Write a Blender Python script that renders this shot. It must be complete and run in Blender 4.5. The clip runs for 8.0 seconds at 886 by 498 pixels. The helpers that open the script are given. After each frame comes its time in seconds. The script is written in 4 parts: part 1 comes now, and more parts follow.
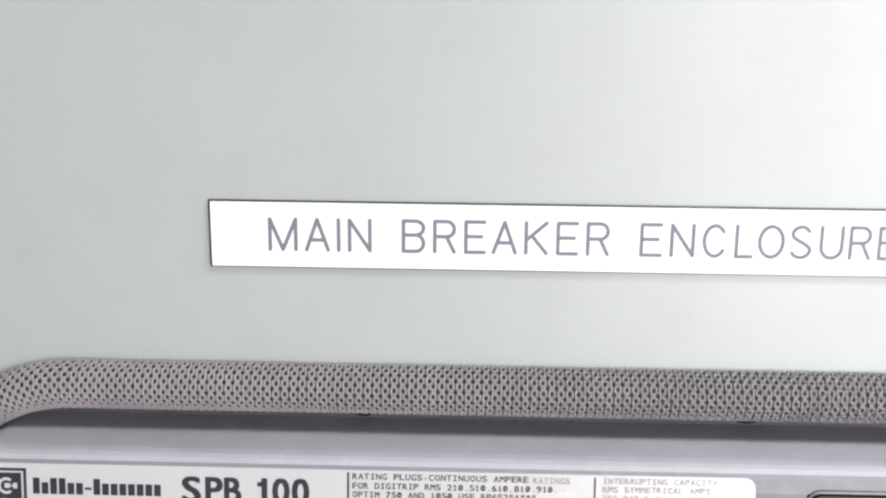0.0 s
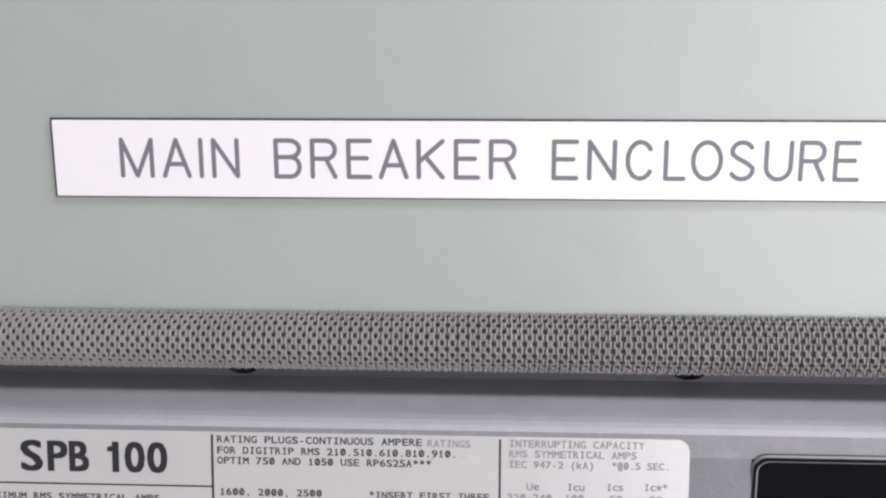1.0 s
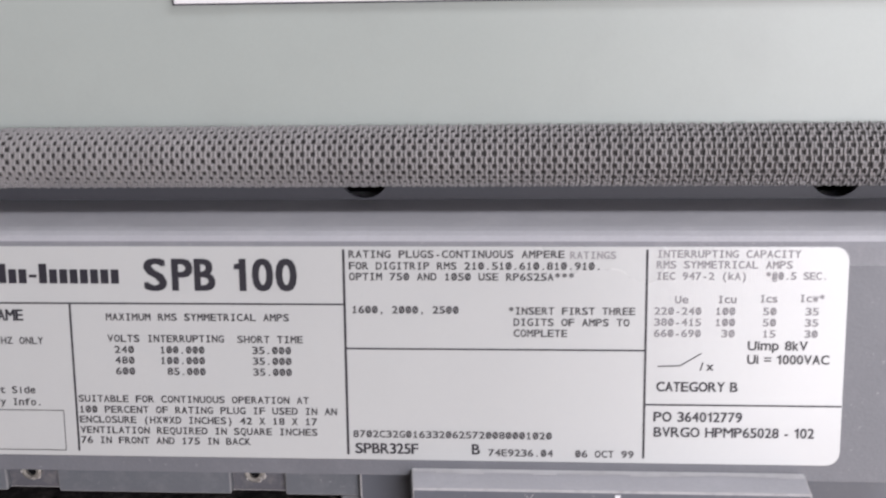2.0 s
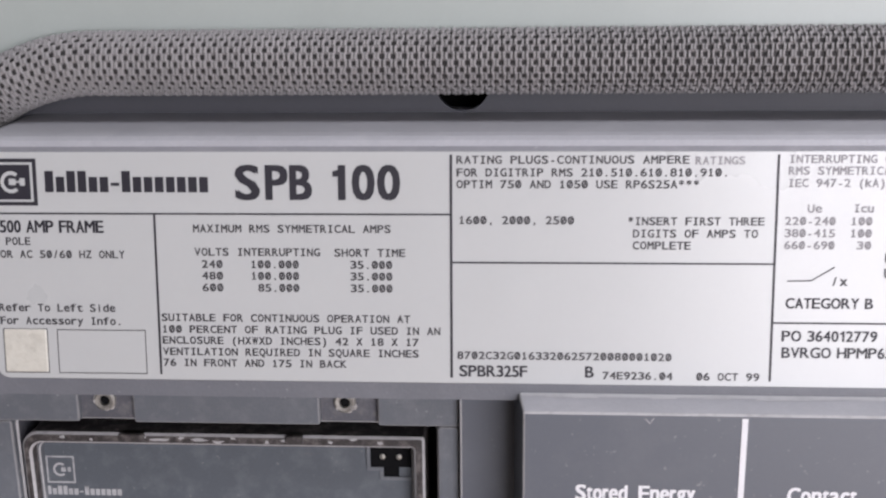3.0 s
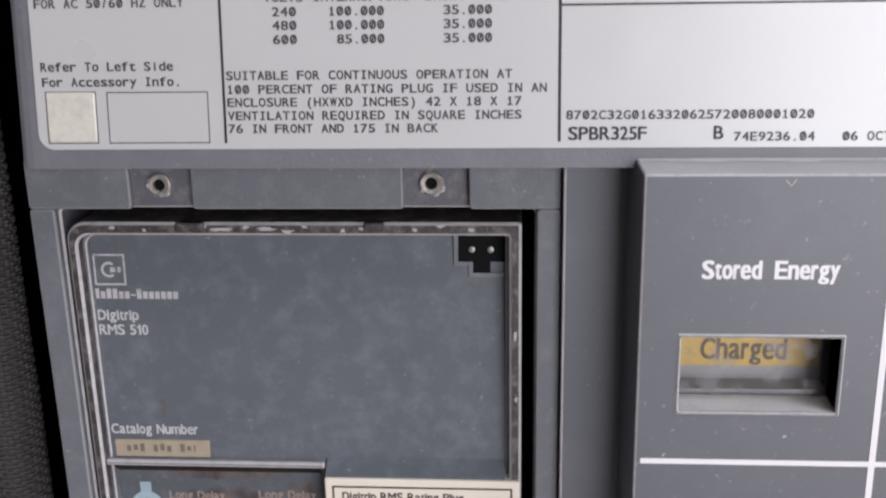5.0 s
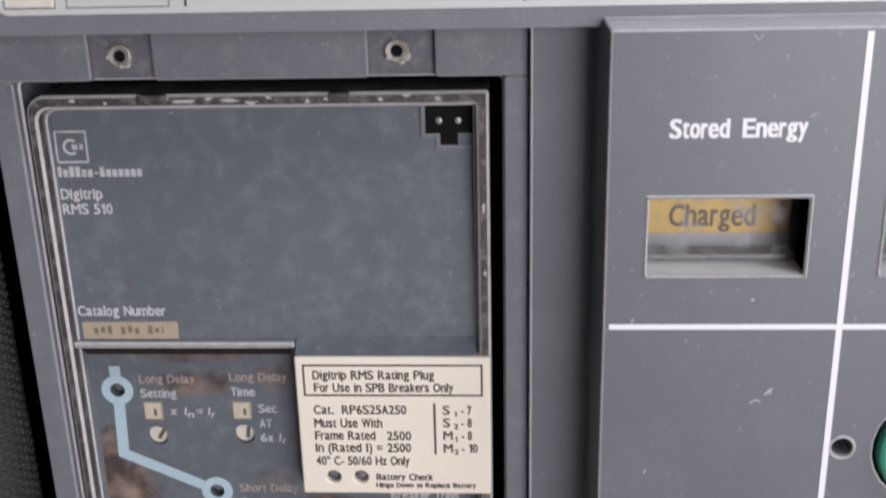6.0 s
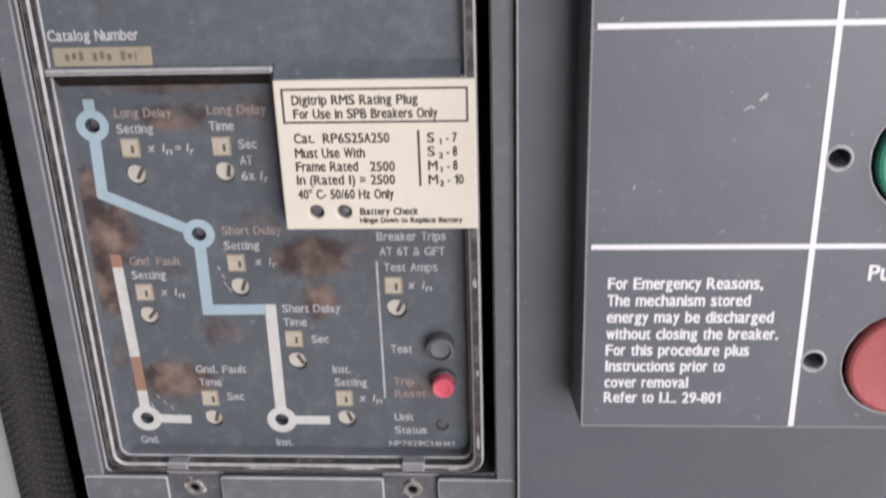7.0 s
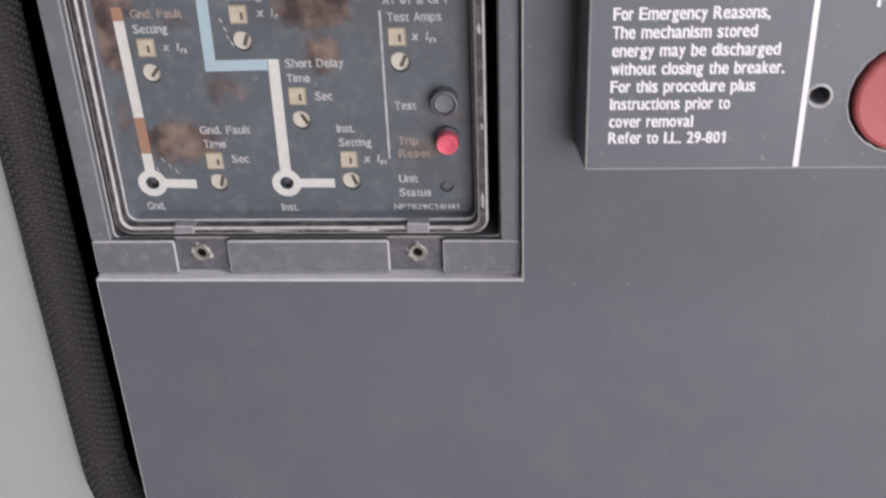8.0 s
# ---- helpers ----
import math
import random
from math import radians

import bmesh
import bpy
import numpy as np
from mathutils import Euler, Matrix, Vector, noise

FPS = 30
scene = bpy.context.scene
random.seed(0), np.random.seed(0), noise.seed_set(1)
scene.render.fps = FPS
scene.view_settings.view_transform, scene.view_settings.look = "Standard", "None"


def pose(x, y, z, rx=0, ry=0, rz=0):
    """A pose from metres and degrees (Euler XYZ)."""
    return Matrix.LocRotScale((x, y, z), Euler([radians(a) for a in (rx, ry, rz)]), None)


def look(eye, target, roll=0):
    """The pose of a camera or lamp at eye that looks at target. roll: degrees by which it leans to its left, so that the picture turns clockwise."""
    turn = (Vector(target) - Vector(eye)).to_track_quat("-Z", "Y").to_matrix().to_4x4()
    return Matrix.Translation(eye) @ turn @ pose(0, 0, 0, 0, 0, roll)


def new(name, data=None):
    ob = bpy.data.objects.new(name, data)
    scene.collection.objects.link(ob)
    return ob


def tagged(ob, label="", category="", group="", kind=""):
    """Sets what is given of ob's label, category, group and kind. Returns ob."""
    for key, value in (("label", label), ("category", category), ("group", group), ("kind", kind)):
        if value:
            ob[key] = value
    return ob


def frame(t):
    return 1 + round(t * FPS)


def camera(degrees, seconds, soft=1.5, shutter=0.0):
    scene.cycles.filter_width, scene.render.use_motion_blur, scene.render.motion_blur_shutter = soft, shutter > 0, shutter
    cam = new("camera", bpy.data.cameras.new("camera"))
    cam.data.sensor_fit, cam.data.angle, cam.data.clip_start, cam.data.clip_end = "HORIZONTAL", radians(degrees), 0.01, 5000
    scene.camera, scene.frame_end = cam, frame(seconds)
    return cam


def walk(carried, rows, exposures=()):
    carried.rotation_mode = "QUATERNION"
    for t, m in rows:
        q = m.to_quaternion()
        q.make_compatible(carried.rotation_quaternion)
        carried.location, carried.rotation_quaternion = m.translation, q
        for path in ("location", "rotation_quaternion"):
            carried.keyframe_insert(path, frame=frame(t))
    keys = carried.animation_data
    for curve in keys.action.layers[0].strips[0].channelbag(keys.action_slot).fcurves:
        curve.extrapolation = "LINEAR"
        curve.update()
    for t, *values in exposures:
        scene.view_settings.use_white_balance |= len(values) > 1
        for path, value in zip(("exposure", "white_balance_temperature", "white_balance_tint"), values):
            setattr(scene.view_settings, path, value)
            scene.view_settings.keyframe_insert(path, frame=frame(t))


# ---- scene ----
# Panel millimetres: x to the right, y into the panel, z up from the rating label's first rule.
BASE = 1.38
ROWS = [
    (0.0, 52.72, -449.09, 233.83, -13.71, -0.56, 1.58),
    (0.2, 43.77, -430.07, 211.63, -12.80, 0.33, 0.75),
    (0.5, 51.96, -404.16, 197.98, -12.75, -0.44, 1.06),
    (0.7, 78.26, -393.58, 198.98, -13.14, -0.16, 1.93),
    (1.0, 108.11, -384.94, 184.51, -13.16, 0.13, 2.86),
    (1.2, 108.68, -375.75, 181.47, -15.36, 0.64, 3.63),
    (1.5, 88.71, -373.60, 161.90, -16.10, 0.85, 4.12),
    (1.7, 77.93, -374.37, 153.02, -17.11, 1.15, 3.95),
    (2.0, 63.96, -379.65, 130.12, -15.98, 1.04, 3.81),
    (2.2, 54.23, -381.77, 117.43, -14.98, 0.84, 3.62),
    (3.3, 15.03, -359.79, 81.42, -15.79, 0.71, 3.56),
    (3.5, 12.98, -357.03, 77.00, -16.53, 0.98, 3.76),
    (3.7, 7.42, -355.00, 71.92, -16.88, 0.97, 4.04),
    (4.0, -4.13, -353.54, 66.90, -17.40, 0.85, 3.56),
    (4.2, -4.22, -348.83, 57.47, -17.51, 1.12, 4.16),
    (5.3, -13.16, -339.19, 4.98, -17.79, 1.08, 3.60),
    (5.5, -10.92, -339.67, 1.44, -18.57, 1.15, 3.33),
    (5.7, -7.04, -341.28, -6.17, -18.98, 1.43, 3.55),
    (6.0, -6.68, -344.69, -14.08, -20.00, 1.36, 2.89),
    (6.2, -3.67, -346.82, -26.04, -20.50, 1.38, 2.75),
    (6.5, -2.00, -346.49, -39.02, -22.22, 1.78, 3.11),
    (6.7, -2.96, -348.82, -53.44, -24.00, 1.61, 2.98),
    (7.0, 1.38, -355.11, -77.68, -25.05, 1.79, 3.30),
    (7.2, 0.57, -358.82, -85.65, -26.02, 2.02, 3.19),
    (7.5, -4.47, -367.52, -98.06, -27.62, 1.98, 3.30),
    (7.7, -6.15, -372.66, -111.70, -29.32, 1.83, 3.74),
    (8.0, 1.78, -381.08, -129.92, -30.02, 2.15, 3.46),
]
cam = camera(44.0, 8.0, soft=2.2, shutter=0.3)
walk(cam, [(t, pose(x / 1000, y / 1000, BASE + z / 1000, 90 + p, r, w)) for t, x, y, z, p, r, w in ROWS],
     exposures=[(0.0, 0.48, 6350, 13), (0.5, 0.15, 6350, 14), (1.0, 0.02, 6350, 14), (1.5, 0.06, 6350, 14), (2.2, 0.04, 6300, 15), (3.5, -0.01, 6250, 15), (5.5, 0.0, 6250, 14), (7.0, 0.15, 6350, 14), (8.0, 0.16, 6400, 14)])

# ---- world and lights ----
world = bpy.data.worlds.new("world")
scene.world = world
world.use_nodes = True
sky = world.node_tree.nodes.new("ShaderNodeTexSky")
sky.sky_type, sky.sun_disc, sky.sun_elevation, sky.sun_rotation = "NISHITA", False, radians(45), radians(181)
world.node_tree.links.new(sky.outputs[0], world.node_tree.nodes["Background"].inputs[0])
world.node_tree.nodes["Background"].inputs[1].default_value = 0.1


def area(name, eye, target, sx, sy, watts, colour):
    data = bpy.data.lights.new(name, "AREA")
    data.shape, data.size, data.size_y, data.energy, data.color = "RECTANGLE", sx, sy, watts, colour
    ob = new(name, data)
    ob.matrix_world = look(eye, target)
    return ob


area("doorway_daylight", (1.6, -2.95, 1.3), (1.0, 0.0, 1.3), 1.9, 2.4, 96, (1.0, 0.98, 0.99))
sun = new("sun", bpy.data.lights.new("sun", "SUN"))
sun.data.energy, sun.data.angle, sun.data.color = 5.0, radians(0.5), (1.0, 0.88, 0.78)
sun.matrix_world = look((1.5, -6.0, 6.0), (1.6, 0.0, 0.0))
area("ceiling_tube_light", (1.25, -0.62, 2.76), (1.25, -0.62, 0), 1.2, 0.4, 32, (0.98, 0.99, 1.0))


# ---- materials ----
def mat(name, colour, rough=0.6, metal=0.0, vary=0.12, coarse=25.0, fine=900.0, bump=0.05, dust=0.0, dust_colour=(0.42, 0.40, 0.38), speck=0.0, shine=0.5):
    m = bpy.data.materials.new(name)
    m.use_nodes = True
    n, link = m.node_tree.nodes, m.node_tree.links.new
    bs = n["Principled BSDF"]
    bs.inputs["Roughness"].default_value, bs.inputs["Metallic"].default_value = rough, metal
    bs.inputs["Specular IOR Level"].default_value = shine
    co = n.new("ShaderNodeTexCoord")
    big = n.new("ShaderNodeTexNoise")
    big.inputs["Scale"].default_value, big.inputs["Detail"].default_value = coarse, 5
    small = n.new("ShaderNodeTexNoise")
    small.inputs["Scale"].default_value, small.inputs["Detail"].default_value = fine, 3
    link(co.outputs["Object"], big.inputs["Vector"])
    link(co.outputs["Object"], small.inputs["Vector"])
    mix = n.new("ShaderNodeMix")
    mix.data_type = "RGBA"
    mix.inputs["A"].default_value = (*[c * (1 - vary) for c in colour], 1)
    mix.inputs["B"].default_value = (*[min(c * (1 + vary), 1) for c in colour], 1)
    add = n.new("ShaderNodeMath")
    add.operation = "MULTIPLY_ADD"
    add.inputs[1].default_value, add.inputs[2].default_value = 0.45, 0.0
    link(small.outputs["Fac"], add.inputs[0])
    add2 = n.new("ShaderNodeMath")
    add2.operation = "MULTIPLY_ADD"
    add2.inputs[1].default_value = 0.55
    link(big.outputs["Fac"], add2.inputs[0])
    link(add.outputs[0], add2.inputs[2])
    link(add2.outputs[0], mix.inputs["Factor"])
    last = mix.outputs["Result"]
    if dust:
        nz = n.new("ShaderNodeTexNoise")
        nz.inputs["Scale"].default_value, nz.inputs["Detail"].default_value, nz.inputs["Roughness"].default_value = coarse * 2.3, 8, 0.7
        link(co.outputs["Object"], nz.inputs["Vector"])
        ramp = n.new("ShaderNodeMapRange")
        ramp.inputs["From Min"].default_value, ramp.inputs["From Max"].default_value, ramp.inputs["To Max"].default_value = 0.48, 0.78, dust
        link(nz.outputs["Fac"], ramp.inputs["Value"])
        over = n.new("ShaderNodeMix")
        over.data_type = "RGBA"
        over.inputs["B"].default_value = (*dust_colour, 1)
        link(last, over.inputs["A"])
        link(ramp.outputs[0], over.inputs["Factor"])
        last = over.outputs["Result"]
    if speck:
        vz = n.new("ShaderNodeTexNoise")
        vz.inputs["Scale"].default_value, vz.inputs["Detail"].default_value = 420, 2
        link(co.outputs["Object"], vz.inputs["Vector"])
        r2 = n.new("ShaderNodeMapRange")
        r2.inputs["From Min"].default_value, r2.inputs["From Max"].default_value, r2.inputs["To Max"].default_value = 0.69, 0.78, speck
        link(vz.outputs["Fac"], r2.inputs["Value"])
        o2 = n.new("ShaderNodeMix")
        o2.data_type = "RGBA"
        o2.inputs["B"].default_value = (0.5, 0.49, 0.48, 1)
        link(last, o2.inputs["A"])
        link(r2.outputs[0], o2.inputs["Factor"])
        last = o2.outputs["Result"]
    link(last, bs.inputs["Base Color"])
    rr = n.new("ShaderNodeMapRange")
    rr.inputs["To Min"].default_value, rr.inputs["To Max"].default_value = max(rough - 0.1, 0.05), min(rough + 0.1, 1)
    link(big.outputs["Fac"], rr.inputs["Value"])
    link(rr.outputs[0], bs.inputs["Roughness"])
    if bump:
        bp = n.new("ShaderNodeBump")
        bp.inputs["Strength"].default_value, bp.inputs["Distance"].default_value = bump, 0.001
        link(small.outputs["Fac"], bp.inputs["Height"])
        link(bp.outputs[0], bs.inputs["Normal"])
    return m


def stained(name, colour, spots, tint=(0.075, 0.045, 0.036), rough=0.5):
    """Moulded plastic with brown residue in ragged spots: (x, z, half width, half height, amount), millimetres from the object's origin."""
    m = mat(name, colour, rough, vary=0.2, coarse=45, fine=1200, bump=0.06, dust=0.5, dust_colour=(0.21, 0.225, 0.24), speck=0.2)
    n, link = m.node_tree.nodes, m.node_tree.links.new
    bs = n["Principled BSDF"]
    before = bs.inputs["Base Color"].links[0].from_socket
    co = n.new("ShaderNodeTexCoord")
    nz = n.new("ShaderNodeTexNoise")
    nz.inputs["Scale"].default_value, nz.inputs["Detail"].default_value, nz.inputs["Roughness"].default_value = 120, 8, 0.68
    link(co.outputs["Object"], nz.inputs["Vector"])
    total = None
    for x, z, w, h, k in spots:
        mp = n.new("ShaderNodeMapping")
        mp.vector_type = "TEXTURE"
        mp.inputs["Location"].default_value = (x / 1000, 0, z / 1000)
        mp.inputs["Scale"].default_value = (w / 1000, 10, h / 1000)
        link(co.outputs["Object"], mp.inputs["Vector"])
        ln = n.new("ShaderNodeVectorMath")
        ln.operation = "LENGTH"
        link(mp.outputs[0], ln.inputs[0])
        s = n.new("ShaderNodeMapRange")
        s.interpolation_type = "SMOOTHSTEP"
        s.inputs["From Min"].default_value, s.inputs["From Max"].default_value = 1.25, 0.25
        s.inputs["To Max"].default_value = k
        link(ln.outputs["Value"], s.inputs["Value"])
        if total is None:
            total = s.outputs[0]
        else:
            mx = n.new("ShaderNodeMath")
            mx.operation = "MAXIMUM"
            link(total, mx.inputs[0])
            link(s.outputs[0], mx.inputs[1])
            total = mx.outputs[0]
    ad = n.new("ShaderNodeMath")
    ad.operation = "ADD"
    link(total, ad.inputs[0])
    link(nz.outputs["Fac"], ad.inputs[1])
    rg = n.new("ShaderNodeMapRange")
    rg.inputs["From Min"].default_value, rg.inputs["From Max"].default_value, rg.inputs["To Max"].default_value = 0.84, 1.14, 0.92
    link(ad.outputs[0], rg.inputs["Value"])
    two = n.new("ShaderNodeMix")
    two.data_type = "RGBA"
    two.inputs["A"].default_value = (*tint, 1)
    two.inputs["B"].default_value = (0.25, 0.178, 0.145, 1)
    n2 = n.new("ShaderNodeTexNoise")
    n2.inputs["Scale"].default_value, n2.inputs["Detail"].default_value = 75, 5
    link(co.outputs["Object"], n2.inputs["Vector"])
    r3 = n.new("ShaderNodeMapRange")
    r3.inputs["From Min"].default_value, r3.inputs["From Max"].default_value = 0.42, 0.66
    link(n2.outputs["Fac"], r3.inputs["Value"])
    link(r3.outputs[0], two.inputs["Factor"])
    mix = n.new("ShaderNodeMix")
    mix.data_type = "RGBA"
    link(before, mix.inputs["A"])
    link(two.outputs["Result"], mix.inputs["B"])
    link(rg.outputs[0], mix.inputs["Factor"])
    link(mix.outputs["Result"], bs.inputs["Base Color"])
    return m


M_DOOR = mat("grey_green_enamel", (0.385, 0.418, 0.395), 0.36, vary=0.05, coarse=9, fine=700, bump=0.03, dust=0.22, dust_colour=(0.29, 0.295, 0.285), shine=0.55)
M_BODY = mat("dark_grey_moulding", (0.111, 0.119, 0.140), 0.40, vary=0.10, coarse=14, fine=1500, bump=0.035, dust=0.16, dust_colour=(0.26, 0.255, 0.26), speck=0.25, shine=0.55)
M_RIM = mat("dusty_grey_moulding", (0.135, 0.145, 0.163), 0.5, vary=0.14, coarse=40, fine=1100, bump=0.12, dust=0.4, dust_colour=(0.30, 0.30, 0.31), speck=0.4)
M_RIM_DUSTY = mat("grey_moulding_under_pale_dust", (0.135, 0.14, 0.155), 0.55, vary=0.2, coarse=70, fine=1100, bump=0.15, dust=0.45, dust_colour=(0.33, 0.32, 0.325), speck=0.5)
M_SHOULDER = mat("grey_moulding_with_dust", (0.21, 0.21, 0.228), 0.5, vary=0.12, coarse=30, fine=900, bump=0.15, dust=0.35, dust_colour=(0.36, 0.35, 0.37), speck=0.3)
M_COVER = mat("grey_cover_moulding", (0.148, 0.15, 0.166), 0.45, vary=0.12, coarse=30, fine=900, bump=0.12, dust=0.25, dust_colour=(0.27, 0.265, 0.28), speck=0.3)
M_BEZEL = mat("worn_brown_grey_frame", (0.042, 0.036, 0.036), 0.45, vary=0.4, coarse=90, fine=900, bump=0.3, dust=0.55, dust_colour=(0.42, 0.38, 0.36), speck=0.5)
# Pale wear that also carries the edge highlights in its colour.
M_EDGE = mat("pale_wear_and_highlight", (0.43, 0.42, 0.425), 0.55, vary=0.3, coarse=120, fine=1500, bump=0.2, dust=0.6, dust_colour=(0.16, 0.155, 0.16))
# Dust and overhead light are both in this pale colour.
M_TOPLIT_DUST = mat("dusty_moulding_lit_from_above", (0.39, 0.385, 0.41), 0.5, vary=0.14, coarse=35, fine=900, bump=0.2, dust=0.4, dust_colour=(0.50, 0.49, 0.51), speck=0.3)
M_EDGE_SOFT = mat("slight_wear_and_highlight", (0.215, 0.215, 0.225), 0.55, vary=0.3, coarse=120, fine=1500, bump=0.2, dust=0.7, dust_colour=(0.14, 0.14, 0.15))
# Pale dust, brightened in colour for the light that ledges catch.
M_LEDGE = mat("toplit_dust_on_ledge", (0.52, 0.51, 0.52), 0.7, vary=0.2, coarse=60, fine=1500, bump=0.2, dust=0.4, dust_colour=(0.2, 0.2, 0.21))
M_POCKET = mat("dark_dirty_moulding", (0.10, 0.10, 0.115), 0.55, vary=0.25, coarse=90, fine=900, bump=0.2, dust=0.5, dust_colour=(0.30, 0.28, 0.27), speck=0.4)
# Brown grime with the cover lip's shadow worked into the colour.
M_GRIME_SHADE = mat("brown_black_grime_and_shade", (0.016, 0.012, 0.011), 0.7, vary=0.4, coarse=120, fine=900, bump=0.4, dust=0.35, dust_colour=(0.10, 0.07, 0.06), shine=0.2)
# Black that stands in for the shade of gaps, recesses and holes.
M_BLACK = mat("black_recess_shade", (0.006, 0.006, 0.007), 0.8, vary=0.2, bump=0, shine=0.1)
M_WALL_IN = mat("dark_inner_moulding", (0.105, 0.105, 0.12), 0.55, vary=0.15, coarse=25, bump=0.05)
# Two tones of one thread: top light and dust in one, shade in the other.
M_THREAD = mat("dusty_toplit_woven_thread", (0.31, 0.295, 0.295), 0.85, vary=0.35, coarse=60, fine=2500, bump=0.2)
M_THREAD_SHADED = mat("shaded_charcoal_woven_thread", (0.056, 0.052, 0.052), 0.8, vary=0.35, coarse=60, fine=2500, bump=0.2, dust=0.2, dust_colour=(0.11, 0.09, 0.075))
M_THREAD_BASE = mat("dark_gasket_rubber", (0.035, 0.032, 0.032), 0.85, vary=0.3, coarse=60, bump=0.1)
M_PLATE = mat("white_engraving_laminate", (0.84, 0.83, 0.85), 0.35, vary=0.015, coarse=12, bump=0.01)
M_CORE = mat("dark_laminate_core", (0.03, 0.03, 0.05), 0.5, vary=0.1)
M_ENGRAVE = mat("grey_engraved_stroke", (0.17, 0.17, 0.20), 0.6, vary=0.2)
M_LABEL = mat("white_label_film", (0.50, 0.505, 0.50), 0.30, vary=0.03, coarse=10, fine=500, bump=0.015, dust=0.10, dust_colour=(0.40, 0.39, 0.385), shine=1.0)
M_INK = mat("black_print", (0.022, 0.02, 0.028), 0.5, vary=0.3, bump=0)
M_INK_GREY = mat("grey_dot_print", (0.06, 0.057, 0.062), 0.5, vary=0.35, fine=2500, bump=0)
# Print paled in colour as if washed out by glare on the film.
M_INK_FAINT = mat("glare_washed_dot_print", (0.27, 0.26, 0.27), 0.5, vary=0.3, fine=2500, bump=0)
M_STICKER = mat("cream_foil_sticker", (0.60, 0.575, 0.51), 0.3, vary=0.2, coarse=130, fine=190, bump=0.45, dust=0.4, dust_colour=(0.42, 0.38, 0.31))
M_WHITE = mat("white_screen_print", (0.78, 0.77, 0.79), 0.5, vary=0.06, coarse=80, bump=0)
M_WHITE_WORN = mat("worn_white_print", (0.46, 0.46, 0.47), 0.5, vary=0.3, coarse=110, fine=1800, bump=0, dust=0.95, dust_colour=(0.14, 0.135, 0.14))
M_WHITE_SOFT = mat("dulled_white_print", (0.50, 0.50, 0.51), 0.5, vary=0.2, coarse=110, fine=1800, bump=0, dust=0.6, dust_colour=(0.2, 0.2, 0.21))
M_RUST_PRINT = mat("print_browned_by_residue", (0.33, 0.265, 0.235), 0.6, vary=0.45, coarse=140, fine=1800, bump=0, dust=0.9, dust_colour=(0.12, 0.09, 0.08))
M_BLUE = mat("pale_blue_print", (0.36, 0.475, 0.53), 0.5, vary=0.12, coarse=90, bump=0, dust=0.3, dust_colour=(0.3, 0.31, 0.32))
M_OFFWHITE = mat("off_white_print", (0.60, 0.60, 0.575), 0.5, vary=0.12, coarse=110, bump=0, dust=0.35, dust_colour=(0.35, 0.24, 0.18))
M_ORANGE = mat("orange_stained_print", (0.33, 0.19, 0.13), 0.55, vary=0.3, coarse=120, bump=0)
M_PLUG = mat("cream_plastic", (0.74, 0.68, 0.58), 0.45, vary=0.05, coarse=40, fine=900, bump=0.03, dust=0.14, dust_colour=(0.5, 0.44, 0.36))
M_PLUG_INK = mat("brown_black_print", (0.055, 0.045, 0.04), 0.5, vary=0.3, bump=0)
M_FLAG_INK = mat("faded_brown_print", (0.13, 0.095, 0.06), 0.5, vary=0.4, coarse=300, bump=0)
M_CRUST = mat("white_corrosion", (0.50, 0.48, 0.46), 0.8, vary=0.4, coarse=400, fine=1800, bump=0.5, dust=0.5, dust_colour=(0.2, 0.18, 0.17))
M_DIAL = mat("ivory_dial", (0.62, 0.58, 0.50), 0.45, vary=0.2, coarse=200, bump=0.05)
# Dark colour for the shade in the dial wells and the window marks.
M_DIAL_SLOT = mat("dial_shade_and_window_marks", (0.10, 0.085, 0.065), 0.6, vary=0.5, coarse=260, bump=0.1)
M_DRUM = mat("grimy_ivory_drum", (0.50, 0.45, 0.36), 0.5, vary=0.3, coarse=250, bump=0.05, dust=0.5, dust_colour=(0.26, 0.22, 0.17))
M_TAN = mat("aged_ivory_window", (0.35, 0.30, 0.225), 0.5, vary=0.25, coarse=250, bump=0.05)
M_TAG_INK = mat("faded_tag_print", (0.17, 0.14, 0.11), 0.6, vary=0.5, coarse=300, bump=0)
M_BRASS = mat("tarnished_metal_bush", (0.30, 0.285, 0.26), 0.4, 0.5, vary=0.7, coarse=300, fine=1500, bump=0.3)
M_RED = mat("red_button_plastic", (0.36, 0.075, 0.08), 0.5, vary=0.22, coarse=70, fine=1300, bump=0.08, dust=0.35, dust_colour=(0.42, 0.17, 0.17))
M_PINK = mat("pinkish_red_plastic", (0.68, 0.11, 0.16), 0.4, vary=0.12, coarse=200, bump=0.03)
M_GREEN = mat("green_button_plastic", (0.02, 0.22, 0.14), 0.45, vary=0.08, coarse=60, bump=0.04)
M_YELLOW = mat("yellow_flag", (0.62, 0.42, 0.11), 0.5, vary=0.15, coarse=90, bump=0.02, dust=0.3, dust_colour=(0.36, 0.26, 0.12))
M_GREENFLAG = mat("green_flag", (0.12, 0.30, 0.17), 0.5, vary=0.1)


